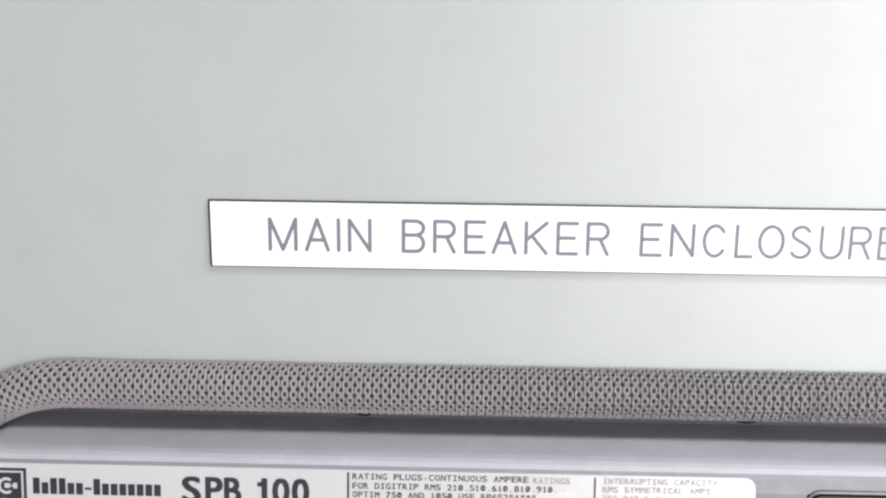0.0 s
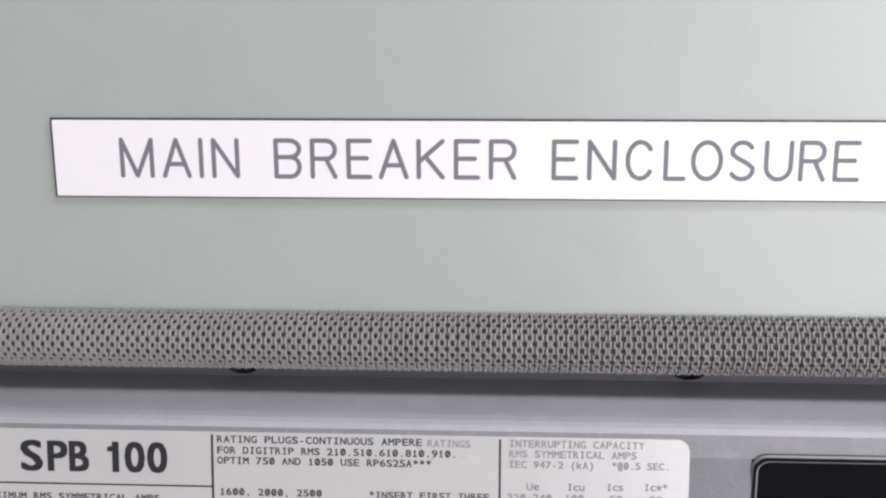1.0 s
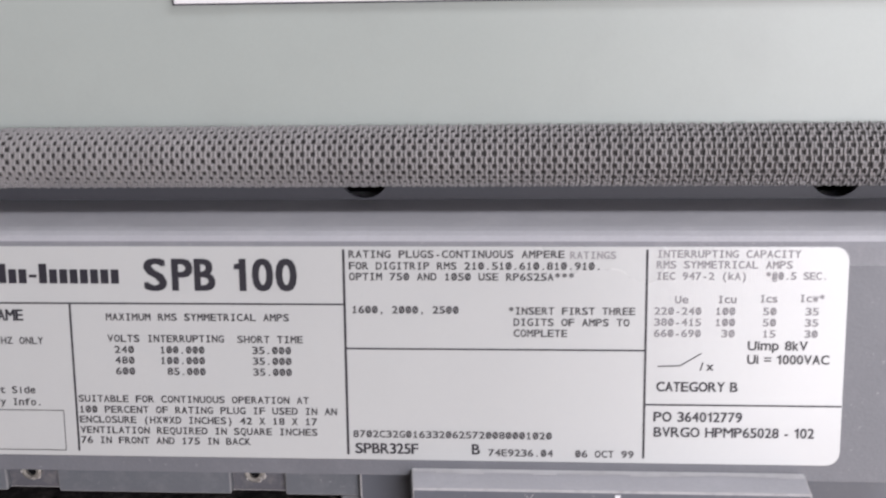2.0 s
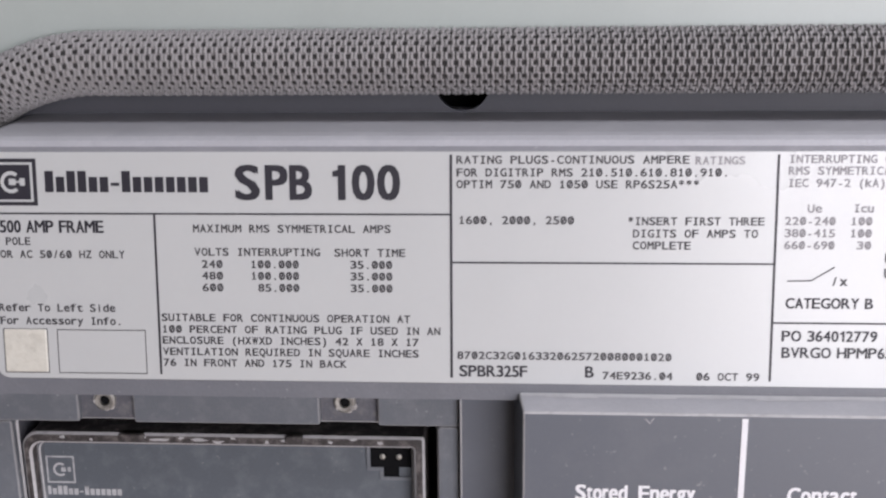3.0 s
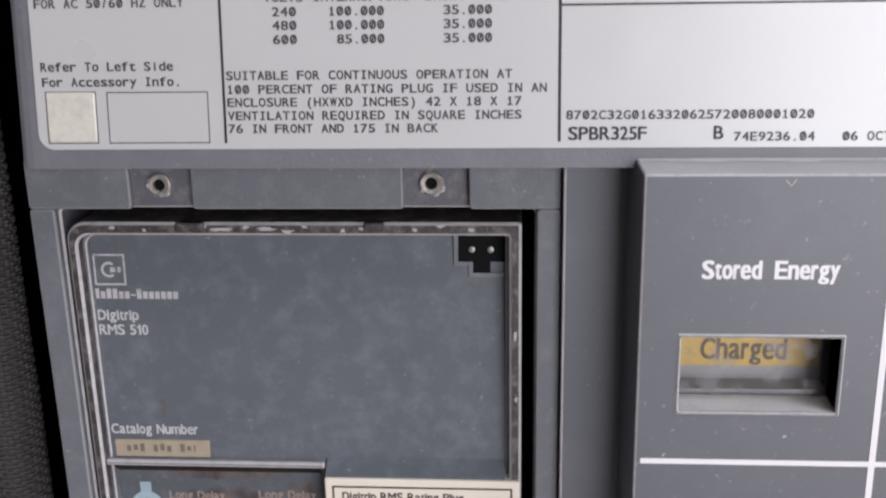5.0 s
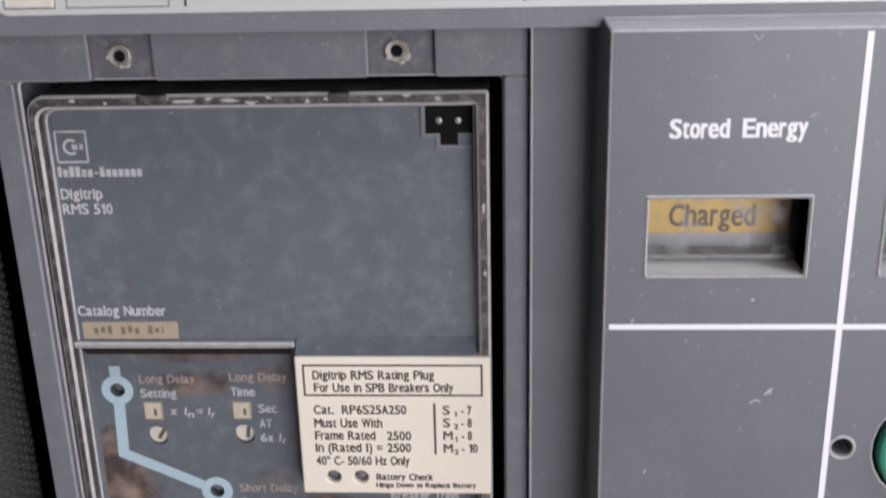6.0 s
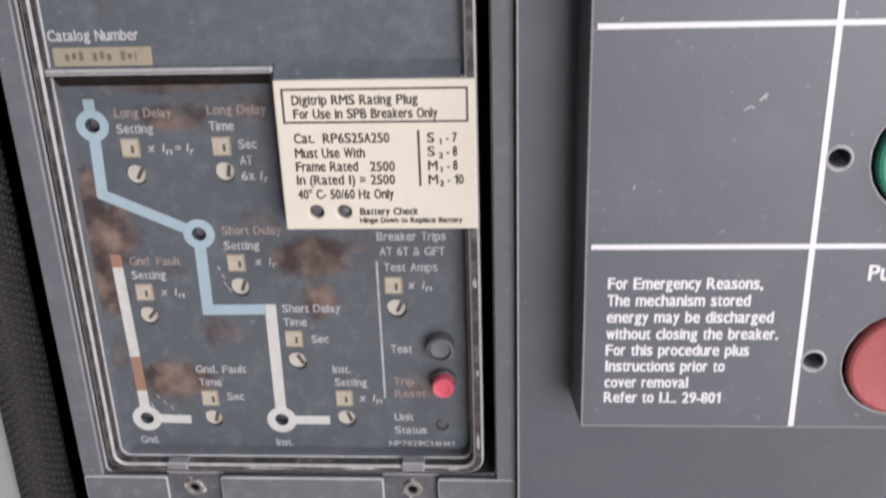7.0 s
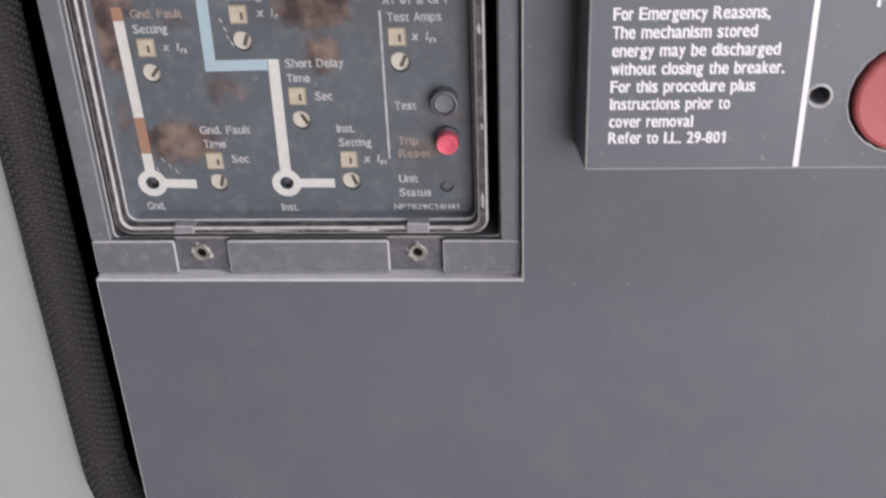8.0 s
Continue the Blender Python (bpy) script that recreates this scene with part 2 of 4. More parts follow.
def dusty_pane():
    """Clear plastic with a thin uneven film of dust."""
    m = bpy.data.materials.new("dusty_clear_plastic")
    m.use_nodes = True
    n, k = m.node_tree.nodes, m.node_tree.links
    n.clear()
    out, mix, clear, dust = (n.new(t) for t in ("ShaderNodeOutputMaterial", "ShaderNodeMixShader", "ShaderNodeBsdfTransparent", "ShaderNodeBsdfPrincipled"))
    co, big, ramp = (n.new(t) for t in ("ShaderNodeTexCoord", "ShaderNodeTexNoise", "ShaderNodeMapRange"))
    dust.inputs["Base Color"].default_value = (0.28, 0.27, 0.285, 1)
    dust.inputs["Roughness"].default_value = 0.35
    big.inputs["Scale"].default_value = 150
    big.inputs["Detail"].default_value = 6
    ramp.inputs["From Min"].default_value = 0.47
    ramp.inputs["From Max"].default_value = 0.78
    ramp.inputs["To Min"].default_value = 0.05
    ramp.inputs["To Max"].default_value = 0.5
    k.new(co.outputs["Object"], big.inputs["Vector"])
    k.new(big.outputs["Fac"], ramp.inputs["Value"])
    k.new(ramp.outputs["Result"], mix.inputs["Fac"])
    k.new(clear.outputs[0], mix.inputs[1])
    k.new(dust.outputs[0], mix.inputs[2])
    k.new(mix.outputs[0], out.inputs["Surface"])
    return m


M_PANE = dusty_pane()
M_GREY_FLAG = mat("dusty_grey_drum", (0.36, 0.355, 0.365), 0.4, vary=0.25, coarse=60, dust=0.6, dust_colour=(0.42, 0.41, 0.42))
M_FACE = stained("dark_blue_grey_face", (0.098, 0.110, 0.127), [(x + 89, z + 347, w, h, k) for x, z, w, h, k in (
    (-76, -256, 22, 13, 0.78), (-75, -274, 10, 14, 0.7), (-60, -252, 16, 5, 0.5), (-159, -248, 10, 40, 0.9), (-155, -272, 9, 15, 0.76), (-122, -199, 26, 9, 0.56), (-136, -311, 28, 15, 0.66), (-148, -245, 12, 20, 0.66),
    (-115, -288, 15, 13, 0.5), (-92, -196, 14, 12, 0.5), (-95, -240, 16, 8, 0.42), (-36, -313, 13, 10, 0.5), (-141, -160, 4, 6, 0.42), (-122, -188, 42, 5, 0.56), (-158, -300, 7, 14, 0.5), (-26, -302, 9, 16, 0.4),
    (-90, -342, 70, 3, 0.3), (-130, -262, 12, 7, 0.42), (-60, -98, 60, 4, 0.28))], tint=(0.05, 0.031, 0.027))
M_CONCRETE = mat("concrete", (0.50, 0.425, 0.375), 0.85, vary=0.15, coarse=3, fine=60, bump=0.2)
M_PAINTWALL = mat("painted_wall", (0.20, 0.20, 0.195), 0.7, vary=0.05, coarse=2, fine=80, bump=0.1)
M_STEEL = mat("cabinet_steel", (0.42, 0.44, 0.43), 0.45, vary=0.05, coarse=8, bump=0.03)


# ---- building helpers ----
ORIGIN = {}


def thing(name, x, y, z, label, category, group="", kind=""):
    ob = new(name)
    ob.empty_display_size = 0.02
    ob.location = (x / 1000, y / 1000, BASE + z / 1000)
    ORIGIN[ob.name] = (x, y, z)
    return tagged(ob, label, category, group, kind)


def part(name, bm, material, parent=None, label="", bevel=0.0, smooth=False, origin=None, edge=None, worn_edge=None):
    """Links a bmesh, given in panel millimetres, as one mesh under its thing or part."""
    o = ORIGIN[parent.name] if parent else (origin or (0, 0, 0))
    for v in bm.verts:
        v.co = Vector(((v.co.x - o[0]) / 1000, (v.co.y - o[1]) / 1000, (v.co.z - o[2]) / 1000))
    me = bpy.data.meshes.new(name)
    bm.normal_update()
    bm.to_mesh(me)
    bm.free()
    me.materials.append(material)
    if edge:
        me.materials.append(edge)
    if worn_edge:
        me.materials.append(worn_edge)
    if smooth:
        me.shade_smooth()
    ob = new(name, me)
    ORIGIN[ob.name] = o
    if parent:
        ob.parent = parent
    else:
        ob.location = (o[0] / 1000, o[1] / 1000, BASE + o[2] / 1000)
    if label:
        ob["label"] = label
    if bevel:
        b = ob.modifiers.new("edge", "BEVEL")
        b.width, b.segments, b.limit_method, b.angle_limit = bevel / 1000, 2, "ANGLE", radians(40)
        if worn_edge:
            b.material = len(me.materials) - 1
    return ob


def box(x0, x1, y0, y1, z0, z1, bm=None):
    bm = bm or bmesh.new()
    v = [bm.verts.new((x, y, z)) for x in (x0, x1) for y in (y0, y1) for z in (z0, z1)]
    for f in ((0, 1, 3, 2), (4, 6, 7, 5), (0, 4, 5, 1), (2, 3, 7, 6), (0, 2, 6, 4), (1, 5, 7, 3)):
        bm.faces.new([v[i] for i in f])
    return bm


def rrect(x0, x1, z0, z1, r, n=6):
    """A rounded rectangle; r is one radius, or those of the corners top right, top left, bottom left, bottom right."""
    q = [max(v, 0.01) for v in (r if isinstance(r, tuple) else (r,) * 4)]
    pts = []
    for cx, cz, a0, r in ((x1 - q[0], z1 - q[0], 0, q[0]), (x0 + q[1], z1 - q[1], 90, q[1]), (x0 + q[2], z0 + q[2], 180, q[2]), (x1 - q[3], z0 + q[3], 270, q[3])):
        for k in range(n + 1):
            a = radians(a0 + 90 * k / n)
            pts.append((cx + r * math.cos(a), cz + r * math.sin(a)))
    return pts


def loops(bm, rings, cap_first=False, cap_last=False, closed=True):
    """Skins rings of equal length; a ring is a list of (x, y, z)."""
    made = [[bm.verts.new(p) for p in ring] for ring in rings]
    n = len(made[0])
    for a, b in zip(made, made[1:]):
        for i in range(n if closed else n - 1):
            j = (i + 1) % n
            bm.faces.new((a[i], a[j], b[j], b[i]))
    if cap_first:
        bm.faces.new(made[0])
    if cap_last:
        bm.faces.new(made[-1][::-1])
    bmesh.ops.recalc_face_normals(bm, faces=bm.faces)
    return bm


def worn(bm):
    """Marks the chamfers, which lie neither in the panel's plane nor square to it, as worn edges with painted
    highlights.
    """
    bm.normal_update()
    for f in bm.faces:
        if 0.15 < abs(f.normal.y) < 0.97:
            f.material_index = 1
    return bm


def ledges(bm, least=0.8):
    """Marks the faces that look up, coloured for dust and for light from above."""
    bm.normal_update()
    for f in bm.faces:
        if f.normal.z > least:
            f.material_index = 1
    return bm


def plate(x0, x1, z0, z1, r, yf, yb, b=0.6, n=6):
    """A slab with rounded corners and a chamfered front edge."""
    ring = lambda i, y: [(x, y, z) for x, z in rrect(x0 + i, x1 - i, z0 + i, z1 - i, r - i, n)]
    return worn(loops(bmesh.new(), [ring(0, yb), ring(0, yf + b), ring(b * 0.3, yf + b * 0.3), ring(b, yf)], True, True))


def surround(o, i, ro, ri, yf, yb, b=0.6, n=6):
    """A frame between two rounded rectangles (x0, x1, z0, z1)."""
    def ring(q, r, g, y):
        return [(x, y, z) for x, z in rrect(q[0] + g, q[1] - g, q[2] + g, q[3] - g, tuple(v - g for v in r) if isinstance(r, tuple) else r - g, n)]
    return worn(loops(bmesh.new(), [ring(o, ro, 0, yb), ring(o, ro, 0, yf + b), ring(o, ro, b, yf), ring(i, ri, -b, yf), ring(i, ri, 0, yf + b), ring(i, ri, 0, yb), ring(o, ro, 0, yb)]))


def turned(cx, cz, profile, n=28, cap=True):
    """A body turned round the y axis from (radius, y) pairs."""
    rings = [[(cx + r * math.cos(2 * math.pi * k / n), y, cz + r * math.sin(2 * math.pi * k / n)) for k in range(n)] for r, y in profile]
    return loops(bmesh.new(), rings, False, cap)


def holed(xs, zs, rects, rounds, yf, yb, keep=None):
    """A slab from yf to yb with rectangular and round openings through it. keep: which cells are solid."""
    xs, zs = set(xs), set(zs)
    for a, b, c, d in rects:
        xs |= {a, b}
        zs |= {c, d}
    for cx, cz, r in rounds:
        xs |= {cx - r - 1, cx + r + 1}
        zs |= {cz - r - 1, cz + r + 1}
    xs, zs = sorted(xs), sorted(zs)
    cut = rects + [(cx - r - 1, cx + r + 1, cz - r - 1, cz + r + 1) for cx, cz, r in rounds]

    def solid(i, j):
        if not (0 <= i < len(xs) - 1 and 0 <= j < len(zs) - 1):
            return 0
        x, z = (xs[i] + xs[i + 1]) / 2, (zs[j] + zs[j + 1]) / 2
        if keep and not keep(x, z):
            return 0
        for k, (a, b, c, d) in enumerate(cut):
            if a < x < b and c < z < d:
                return 2 if k >= len(rects) else 0
        return 1
    bm = bmesh.new()
    quad = lambda *p: bm.faces.new([bm.verts.new(q) for q in p])
    for i in range(len(xs) - 1):
        for j in range(len(zs) - 1):
            if solid(i, j) != 1:
                continue
            a, b, c, d = xs[i], xs[i + 1], zs[j], zs[j + 1]
            quad((a, yf, c), (b, yf, c), (b, yf, d), (a, yf, d))
            if not solid(i - 1, j):
                quad((a, yb, c), (a, yf, c), (a, yf, d), (a, yb, d))
            if not solid(i + 1, j):
                quad((b, yf, c), (b, yb, c), (b, yb, d), (b, yf, d))
            if not solid(i, j - 1):
                quad((a, yb, c), (b, yb, c), (b, yf, c), (a, yf, c))
            if not solid(i, j + 1):
                quad((a, yf, d), (b, yf, d), (b, yb, d), (a, yb, d))
    for cx, cz, r in rounds:
        n, s = 24, r + 1
        ring = []
        for k in range(n):
            a = 2 * math.pi * (k + 0.5) / n
            u, w = math.cos(a), math.sin(a)
            m = s / max(abs(u), abs(w))
            ring.append((cx + u * m, cz + w * m, cx + u * r, cz + w * r))
        for k in range(n):
            p, q = ring[k], ring[(k + 1) % n]
            quad((p[2], yf, p[3]), (p[0], yf, p[1]), (q[0], yf, q[1]), (q[2], yf, q[3]))
            quad((p[2], yb, p[3]), (p[2], yf, p[3]), (q[2], yf, q[3]), (q[2], yb, q[3]))
        for sx in (-1, 1):
            for sz in (-1, 1):
                a, b = sorted(ring, key=lambda p: (p[0] - cx - sx * s) ** 2 + (p[1] - cz - sz * s) ** 2)[:2]
                if abs(a[0] - b[0]) > 1e-6 and abs(a[1] - b[1]) > 1e-6:
                    f = quad((cx + sx * s, yf, cz + sz * s), (a[0], yf, a[1]), (b[0], yf, b[1]))
    bmesh.ops.remove_doubles(bm, verts=bm.verts, dist=0.001)
    bmesh.ops.recalc_face_normals(bm, faces=bm.faces)
    return bm


GLYPHS = {}


def glyphs(words, weight, spacing):
    """The outline of a line of writing in the built-in font, as points and faces, 1 unit of capital height."""
    key = (words, weight, spacing)
    if key not in GLYPHS:
        cu = bpy.data.curves.new("writing", "FONT")
        cu.body, cu.size, cu.offset, cu.space_character, cu.resolution_u = words, 1.0, weight, spacing, 3
        ob = new("writing", cu)
        bpy.context.view_layer.update()
        me = bpy.data.meshes.new_from_object(ob.evaluated_get(bpy.context.evaluated_depsgraph_get()))
        GLYPHS[key] = ([tuple(v.co) for v in me.vertices], [tuple(p.vertices) for p in me.polygons])
        bpy.data.objects.remove(ob)
        bpy.data.curves.remove(cu)
        bpy.data.meshes.remove(me)
    return GLYPHS[key]


CAP = max(p[1] for p in glyphs("H", 0.0, 1.0)[0])


NARROW = set("I1.,-*()/i l:'=")
XH, TALL = max(p[1] for p in glyphs("x", 0.0, 1.0)[0]), max(p[1] for p in glyphs("l", 0.0, 1.0)[0])
WIDTH = {c: w for w, signs in ((0.23, "ijl'"), (0.38, " "), (0.28, ".,I:"), (0.38, "tf"), (0.38, "r"), (0.34, "-()/"), (0.46, "1"), (0.5, "ckszvxyJ"), (0.56, "abdeghnopqu023456789L"), (0.6, "=FTZ"), (0.66, "ABEKPSVXY&"),
                               (0.72, "CDHNRUw"), (0.77, "GOQ"), (0.83, "mM"), (0.94, "W"), (0.4, "\u00b0")) for c in signs}


def grotesque(sign):
    """A sign of the built-in font with the tall lower case of a grotesque, as points and faces."""
    pts, faces = glyphs(sign, 0.0, 1.0)
    if sign.islower():
        tall = 0.76 * CAP
        rise = lambda z: z * 0.8 if z < 0 else z * tall / XH if z <= XH else tall + (z - XH) / (TALL - XH) * (CAP - tall)
        pts = [(p[0], rise(p[1])) for p in pts]
    return pts, faces


def set_line(words, x0, x1, cap, mono):
    """Points (x, z from the baseline) and faces of a line between x0 and x1; mono puts each sign in a cell of equal width."""
    out, fs = [], []

    def add(pts, faces):
        base = len(out)
        out.extend(pts)
        fs.extend([q + base for q in f] for f in faces)

    def bar(a, b, z0, z1):
        add([(a, z0), (b, z0), (b, z1), (a, z1)], [(0, 1, 2, 3)])

    if not mono:
        total = sum(WIDTH[c] for c in words) - 0.1
        unit, left = (x1 - x0) / total, x0
        if len(words) == 1:
            unit, left = (x1 - x0) / (WIDTH[words] - 0.1), x0
        start = left
        for c in words:
            if c != " ":
                pts, faces = grotesque(c)
                a, b = min(p[0] for p in pts), max(p[0] for p in pts)
                w = unit * (WIDTH[c] - 0.1)
                if c == "1":
                    w = min(w, (b - a) * cap / CAP)
                    mid = left + unit * 0.2
                    add([(mid + (p[0] - a) / (b - a) * w, p[1] * cap / CAP) for p in pts], faces)
                    add([(mid - unit * 0.17, cap * 0.70), (mid + w * 0.3, cap * 0.74), (mid + w * 0.3, cap * 0.86), (mid - unit * 0.17, cap * 0.82)], [(0, 1, 2, 3)])
                else:
                    if c in "Iil.,:'":
                        w, left = min(w, (b - a) * cap / CAP), left + max(0.0, w - (b - a) * cap / CAP) / 2
                    add([(left + (p[0] - a) / (b - a) * w, p[1] * cap / CAP) for p in pts], faces)
            left, start = start + unit * WIDTH[c], start + unit * WIDTH[c]
        return out, fs
    cell = (x1 - x0) / (len(words) - 0.2)
    for k, c in enumerate(words):
        for sign in ("0", "/") if c == "0" else (c,):
            if sign == " ":
                continue
            pts, faces = grotesque(sign)
            a, b = min(p[0] for p in pts), max(p[0] for p in pts)
            w = cell * 0.8
            if sign in NARROW:
                w = min(w, (b - a) * cap / CAP)
            left = x0 + k * cell + (cell * 0.8 - w) / 2
            add([(left + (p[0] - a) / (b - a) * w, min(max(p[1], -0.3), CAP * 1.02) * cap / CAP) for p in pts], faces)
            mid = left + w / 2
            if sign in "I1":
                bar(mid - cell * 0.26, mid + cell * 0.26, 0.0, 0.3)
            if sign == "I":
                bar(mid - cell * 0.26, mid + cell * 0.26, cap - 0.3, cap)
            if sign == "1":
                bar(mid - cell * 0.24, mid, cap * 0.72, cap * 0.72 + 0.3)
    return out, fs


def writing(words, x0, x1, zc, cap, y, material, parent, weight=0.0, slope=0.0, name="printed_line", shear=0.0, mono=False):
    """A printed line between x0 and x1, its capitals centred on zc, on the plane y + slope * z; weight thickens the strokes, in millimetres."""
    pts, faces = set_line(words, x0 + weight, x1 - weight, cap - weight, mono)
    bm = bmesh.new()
    for k, (dx, dz) in enumerate(((-1, -0.6), (1, -0.6), (-1, 0.6), (1, 0.6)) if weight else ((0, 0),)):
        vs = []
        for px, pz in pts:
            z = zc - (cap - weight) / 2 + pz + dz * weight
            vs.append(bm.verts.new((px + dx * weight + shear * (z - zc), y - 0.012 * k + slope * z, z)))
        for f in faces:
            bm.faces.new([vs[i] for i in f])
    for f in bm.faces:
        f.normal_update()
        if f.normal.y > 0:
            f.normal_flip()
    ob = part(name, bm, material, parent)
    if len(words) > 1:
        ob["kind"] = "stuff"
    return ob


def bars(x0, x1, zc, cap, y, material, parent, shape, slope=0.0):
    """Plain bars in place of a maker's name: shape gives tall (T), low (l) and dash (-) columns."""
    step = (x1 - x0) / len(shape)
    for k, c in enumerate(shape):
        a, b, z0 = x0 + k * step, x0 + (k + 0.78) * step, zc - cap / 2
        lo, hi = {"T": (0, 1), "l": (0, 0.72), "-": (0.3, 0.45)}[c]
        rule(a, b, z0 + lo * cap, z0 + hi * cap, y, material, parent, slope, "name_bar")


def rule(x0, x1, z0, z1, y, material, parent, slope=0.0, name="printed_rule"):
    bm = bmesh.new()
    bm.faces.new([bm.verts.new((x, y + slope * z, z)) for x, z in ((x0, z0), (x1, z0), (x1, z1), (x0, z1))])
    return part(name, bm, material, parent)


def stroke(points, width, y, thick=0.12):
    """A flat mitred band along (x, z) points."""
    left, right = [], []
    P = [Vector(p) for p in points]
    for k, p in enumerate(P):
        d0 = (p - P[k - 1]).normalized() if k else (P[1] - p).normalized()
        d1 = (P[k + 1] - p).normalized() if k < len(P) - 1 else d0
        n0, n1 = Vector((-d0.y, d0.x)), Vector((-d1.y, d1.x))
        m = (n0 + n1).normalized()
        m *= width / 2 / max(m.dot(n0), 0.3)
        left.append(p + m)
        right.append(p - m)
    bm = bmesh.new()
    for k in range(len(P) - 1):
        bm.faces.new([bm.verts.new((q.x, y, q.y)) for q in (left[k], left[k + 1], right[k + 1], right[k])])
    bmesh.ops.remove_doubles(bm, verts=bm.verts, dist=0.001)
    for f in bm.faces:
        f.normal_update()
        if f.normal.y > 0:
            f.normal_flip()
    return bm


# ---- the room ----
def slab(name, x0, x1, y0, y1, z0, z1, material, label):
    bm = box(x0 * 1000, x1 * 1000, y0 * 1000, y1 * 1000, (z0 - BASE) * 1000, (z1 - BASE) * 1000)
    return tagged(part(name, bm, material), label, name.split("_")[0], "", "structure")


slab("floor", -3.2, 3.2, -3.2, 1.6, -0.1, 0.0, M_CONCRETE, "plain grey concrete floor of the electrical room")
slab("ceiling", -3.2, 3.2, -3.2, 1.6, 2.85, 2.95, M_PAINTWALL, "pale painted ceiling over the switchgear")
slab("wall_west", -3.2, -3.1, -3.2, 1.6, 0.0, 2.85, M_PAINTWALL, "pale painted side wall of the room")
slab("wall_east", 3.1, 3.2, -3.2, 1.6, 0.0, 2.85, M_PAINTWALL, "pale painted side wall of the room")
slab("wall_north", -3.1, 3.1, 1.5, 1.6, 0.0, 2.85, M_PAINTWALL, "pale painted wall behind the switchgear")
south = part("wall_south", holed({-3100, 3100}, {-1380, 1470}, [(650, 2550, -1380, 1170)], [], -3100, -3200), M_PAINTWALL)
tagged(south, "pale painted wall with a wide open doorway", "wall", "", "structure")
fixture = thing("ceiling_light", 1250, -620, 1470, "white fluorescent ceiling light box under the ceiling", "lamp")
part("housing", box(640, 1860, -830, -410, 1395, 1470), M_PLATE, fixture, bevel=4)

# ---- enclosure ----
cabinet = thing("enclosure_cabinet", 70, 40, -1380, "grey steel breaker enclosure cabinet standing on the floor", "cabinet")
for nm, q in (("side_panel", (-620, -600, 40, 800, -1380, 760)), ("side_panel", (740, 760, 40, 800, -1380, 760)), ("top_panel", (-600, 740, 40, 800, 740, 760)),
              ("back_panel", (-600, 740, 780, 800, -1380, 740)), ("base_panel", (-600, 740, 40, 780, -1380, -1340))):
    # The back panel is black for the dark cabinet interior.
    part(nm, box(*q), M_STEEL if nm != "back_panel" else M_BLACK, cabinet, bevel=2)

OUT, IN = (-610, 750, -1300, 750), (-207, 357, -566, 49)
door = thing("enclosure_door", -600, 34, -1300, "pale grey-green painted steel enclosure door with cut-out", "door")
part("panel", surround(OUT, IN, 12, 76, 33, 36, 0.5, 16), M_DOOR, door, "pale grey-green painted sheet steel")


def gasket_section(a):
    """Half width and depth of the trim's bulb at angle a: 0 faces out of the panel, 90 towards the opening."""
    return 11.0 * math.sin(a), -12.5 * math.cos(a)


def squeezed(w, nx):
    """The trim's upright stretch bulges less towards the opening."""
    return 1 - 0.2 * max(0.0, -nx) if w > 0 else 1.0


def gasket_path(step):
    """Points and outward normals along the visible stretch of the opening's edge, evenly spaced."""
    pts = []
    x0, z1, r = IN[0], IN[3], 76.0
    n = int((IN[1] - 60 - (x0 + r)) / step)
    for k in range(n):
        pts.append((IN[1] - 60 - k * step, z1, 0.0, 1.0))
    m = int(r * math.pi / 2 / step)
    for k in range(m):
        a = math.pi / 2 * (1 + k / m)
        pts.append((x0 + r + r * math.cos(a), z1 - r + r * math.sin(a), math.cos(a), math.sin(a)))
    down = z1 - r - (IN[2] + r)
    for k in range(int(down / step)):
        pts.append((x0, z1 - r - k * step, -1.0, 0.0))
    for k in range(m):
        a = math.pi * (1 + 0.5 * k / m)
        pts.append((x0 + r + r * math.cos(a), IN[2] + r + r * math.sin(a), math.cos(a), math.sin(a)))
    for k in range(int(200 / step)):
        pts.append((x0 + r + k * step, IN[2], 0.0, -1.0))
    return pts


bulb = bmesh.new()
rings = []
for x, z, nx, nz in gasket_path(8.0):
    ring = []
    for k in range(20):
        a = 2 * math.pi * k / 20
        w, d = gasket_section(a)
        w *= squeezed(w, nx)
        ring.append((x - nx * w, 33 + d, z - nz * w))
    rings.append(ring)
loops(bulb, rings, True, True)
gasket = part("edge_trim", bulb, M_THREAD_BASE, door, "dark rubber edge trim with woven fabric face", smooth=True)

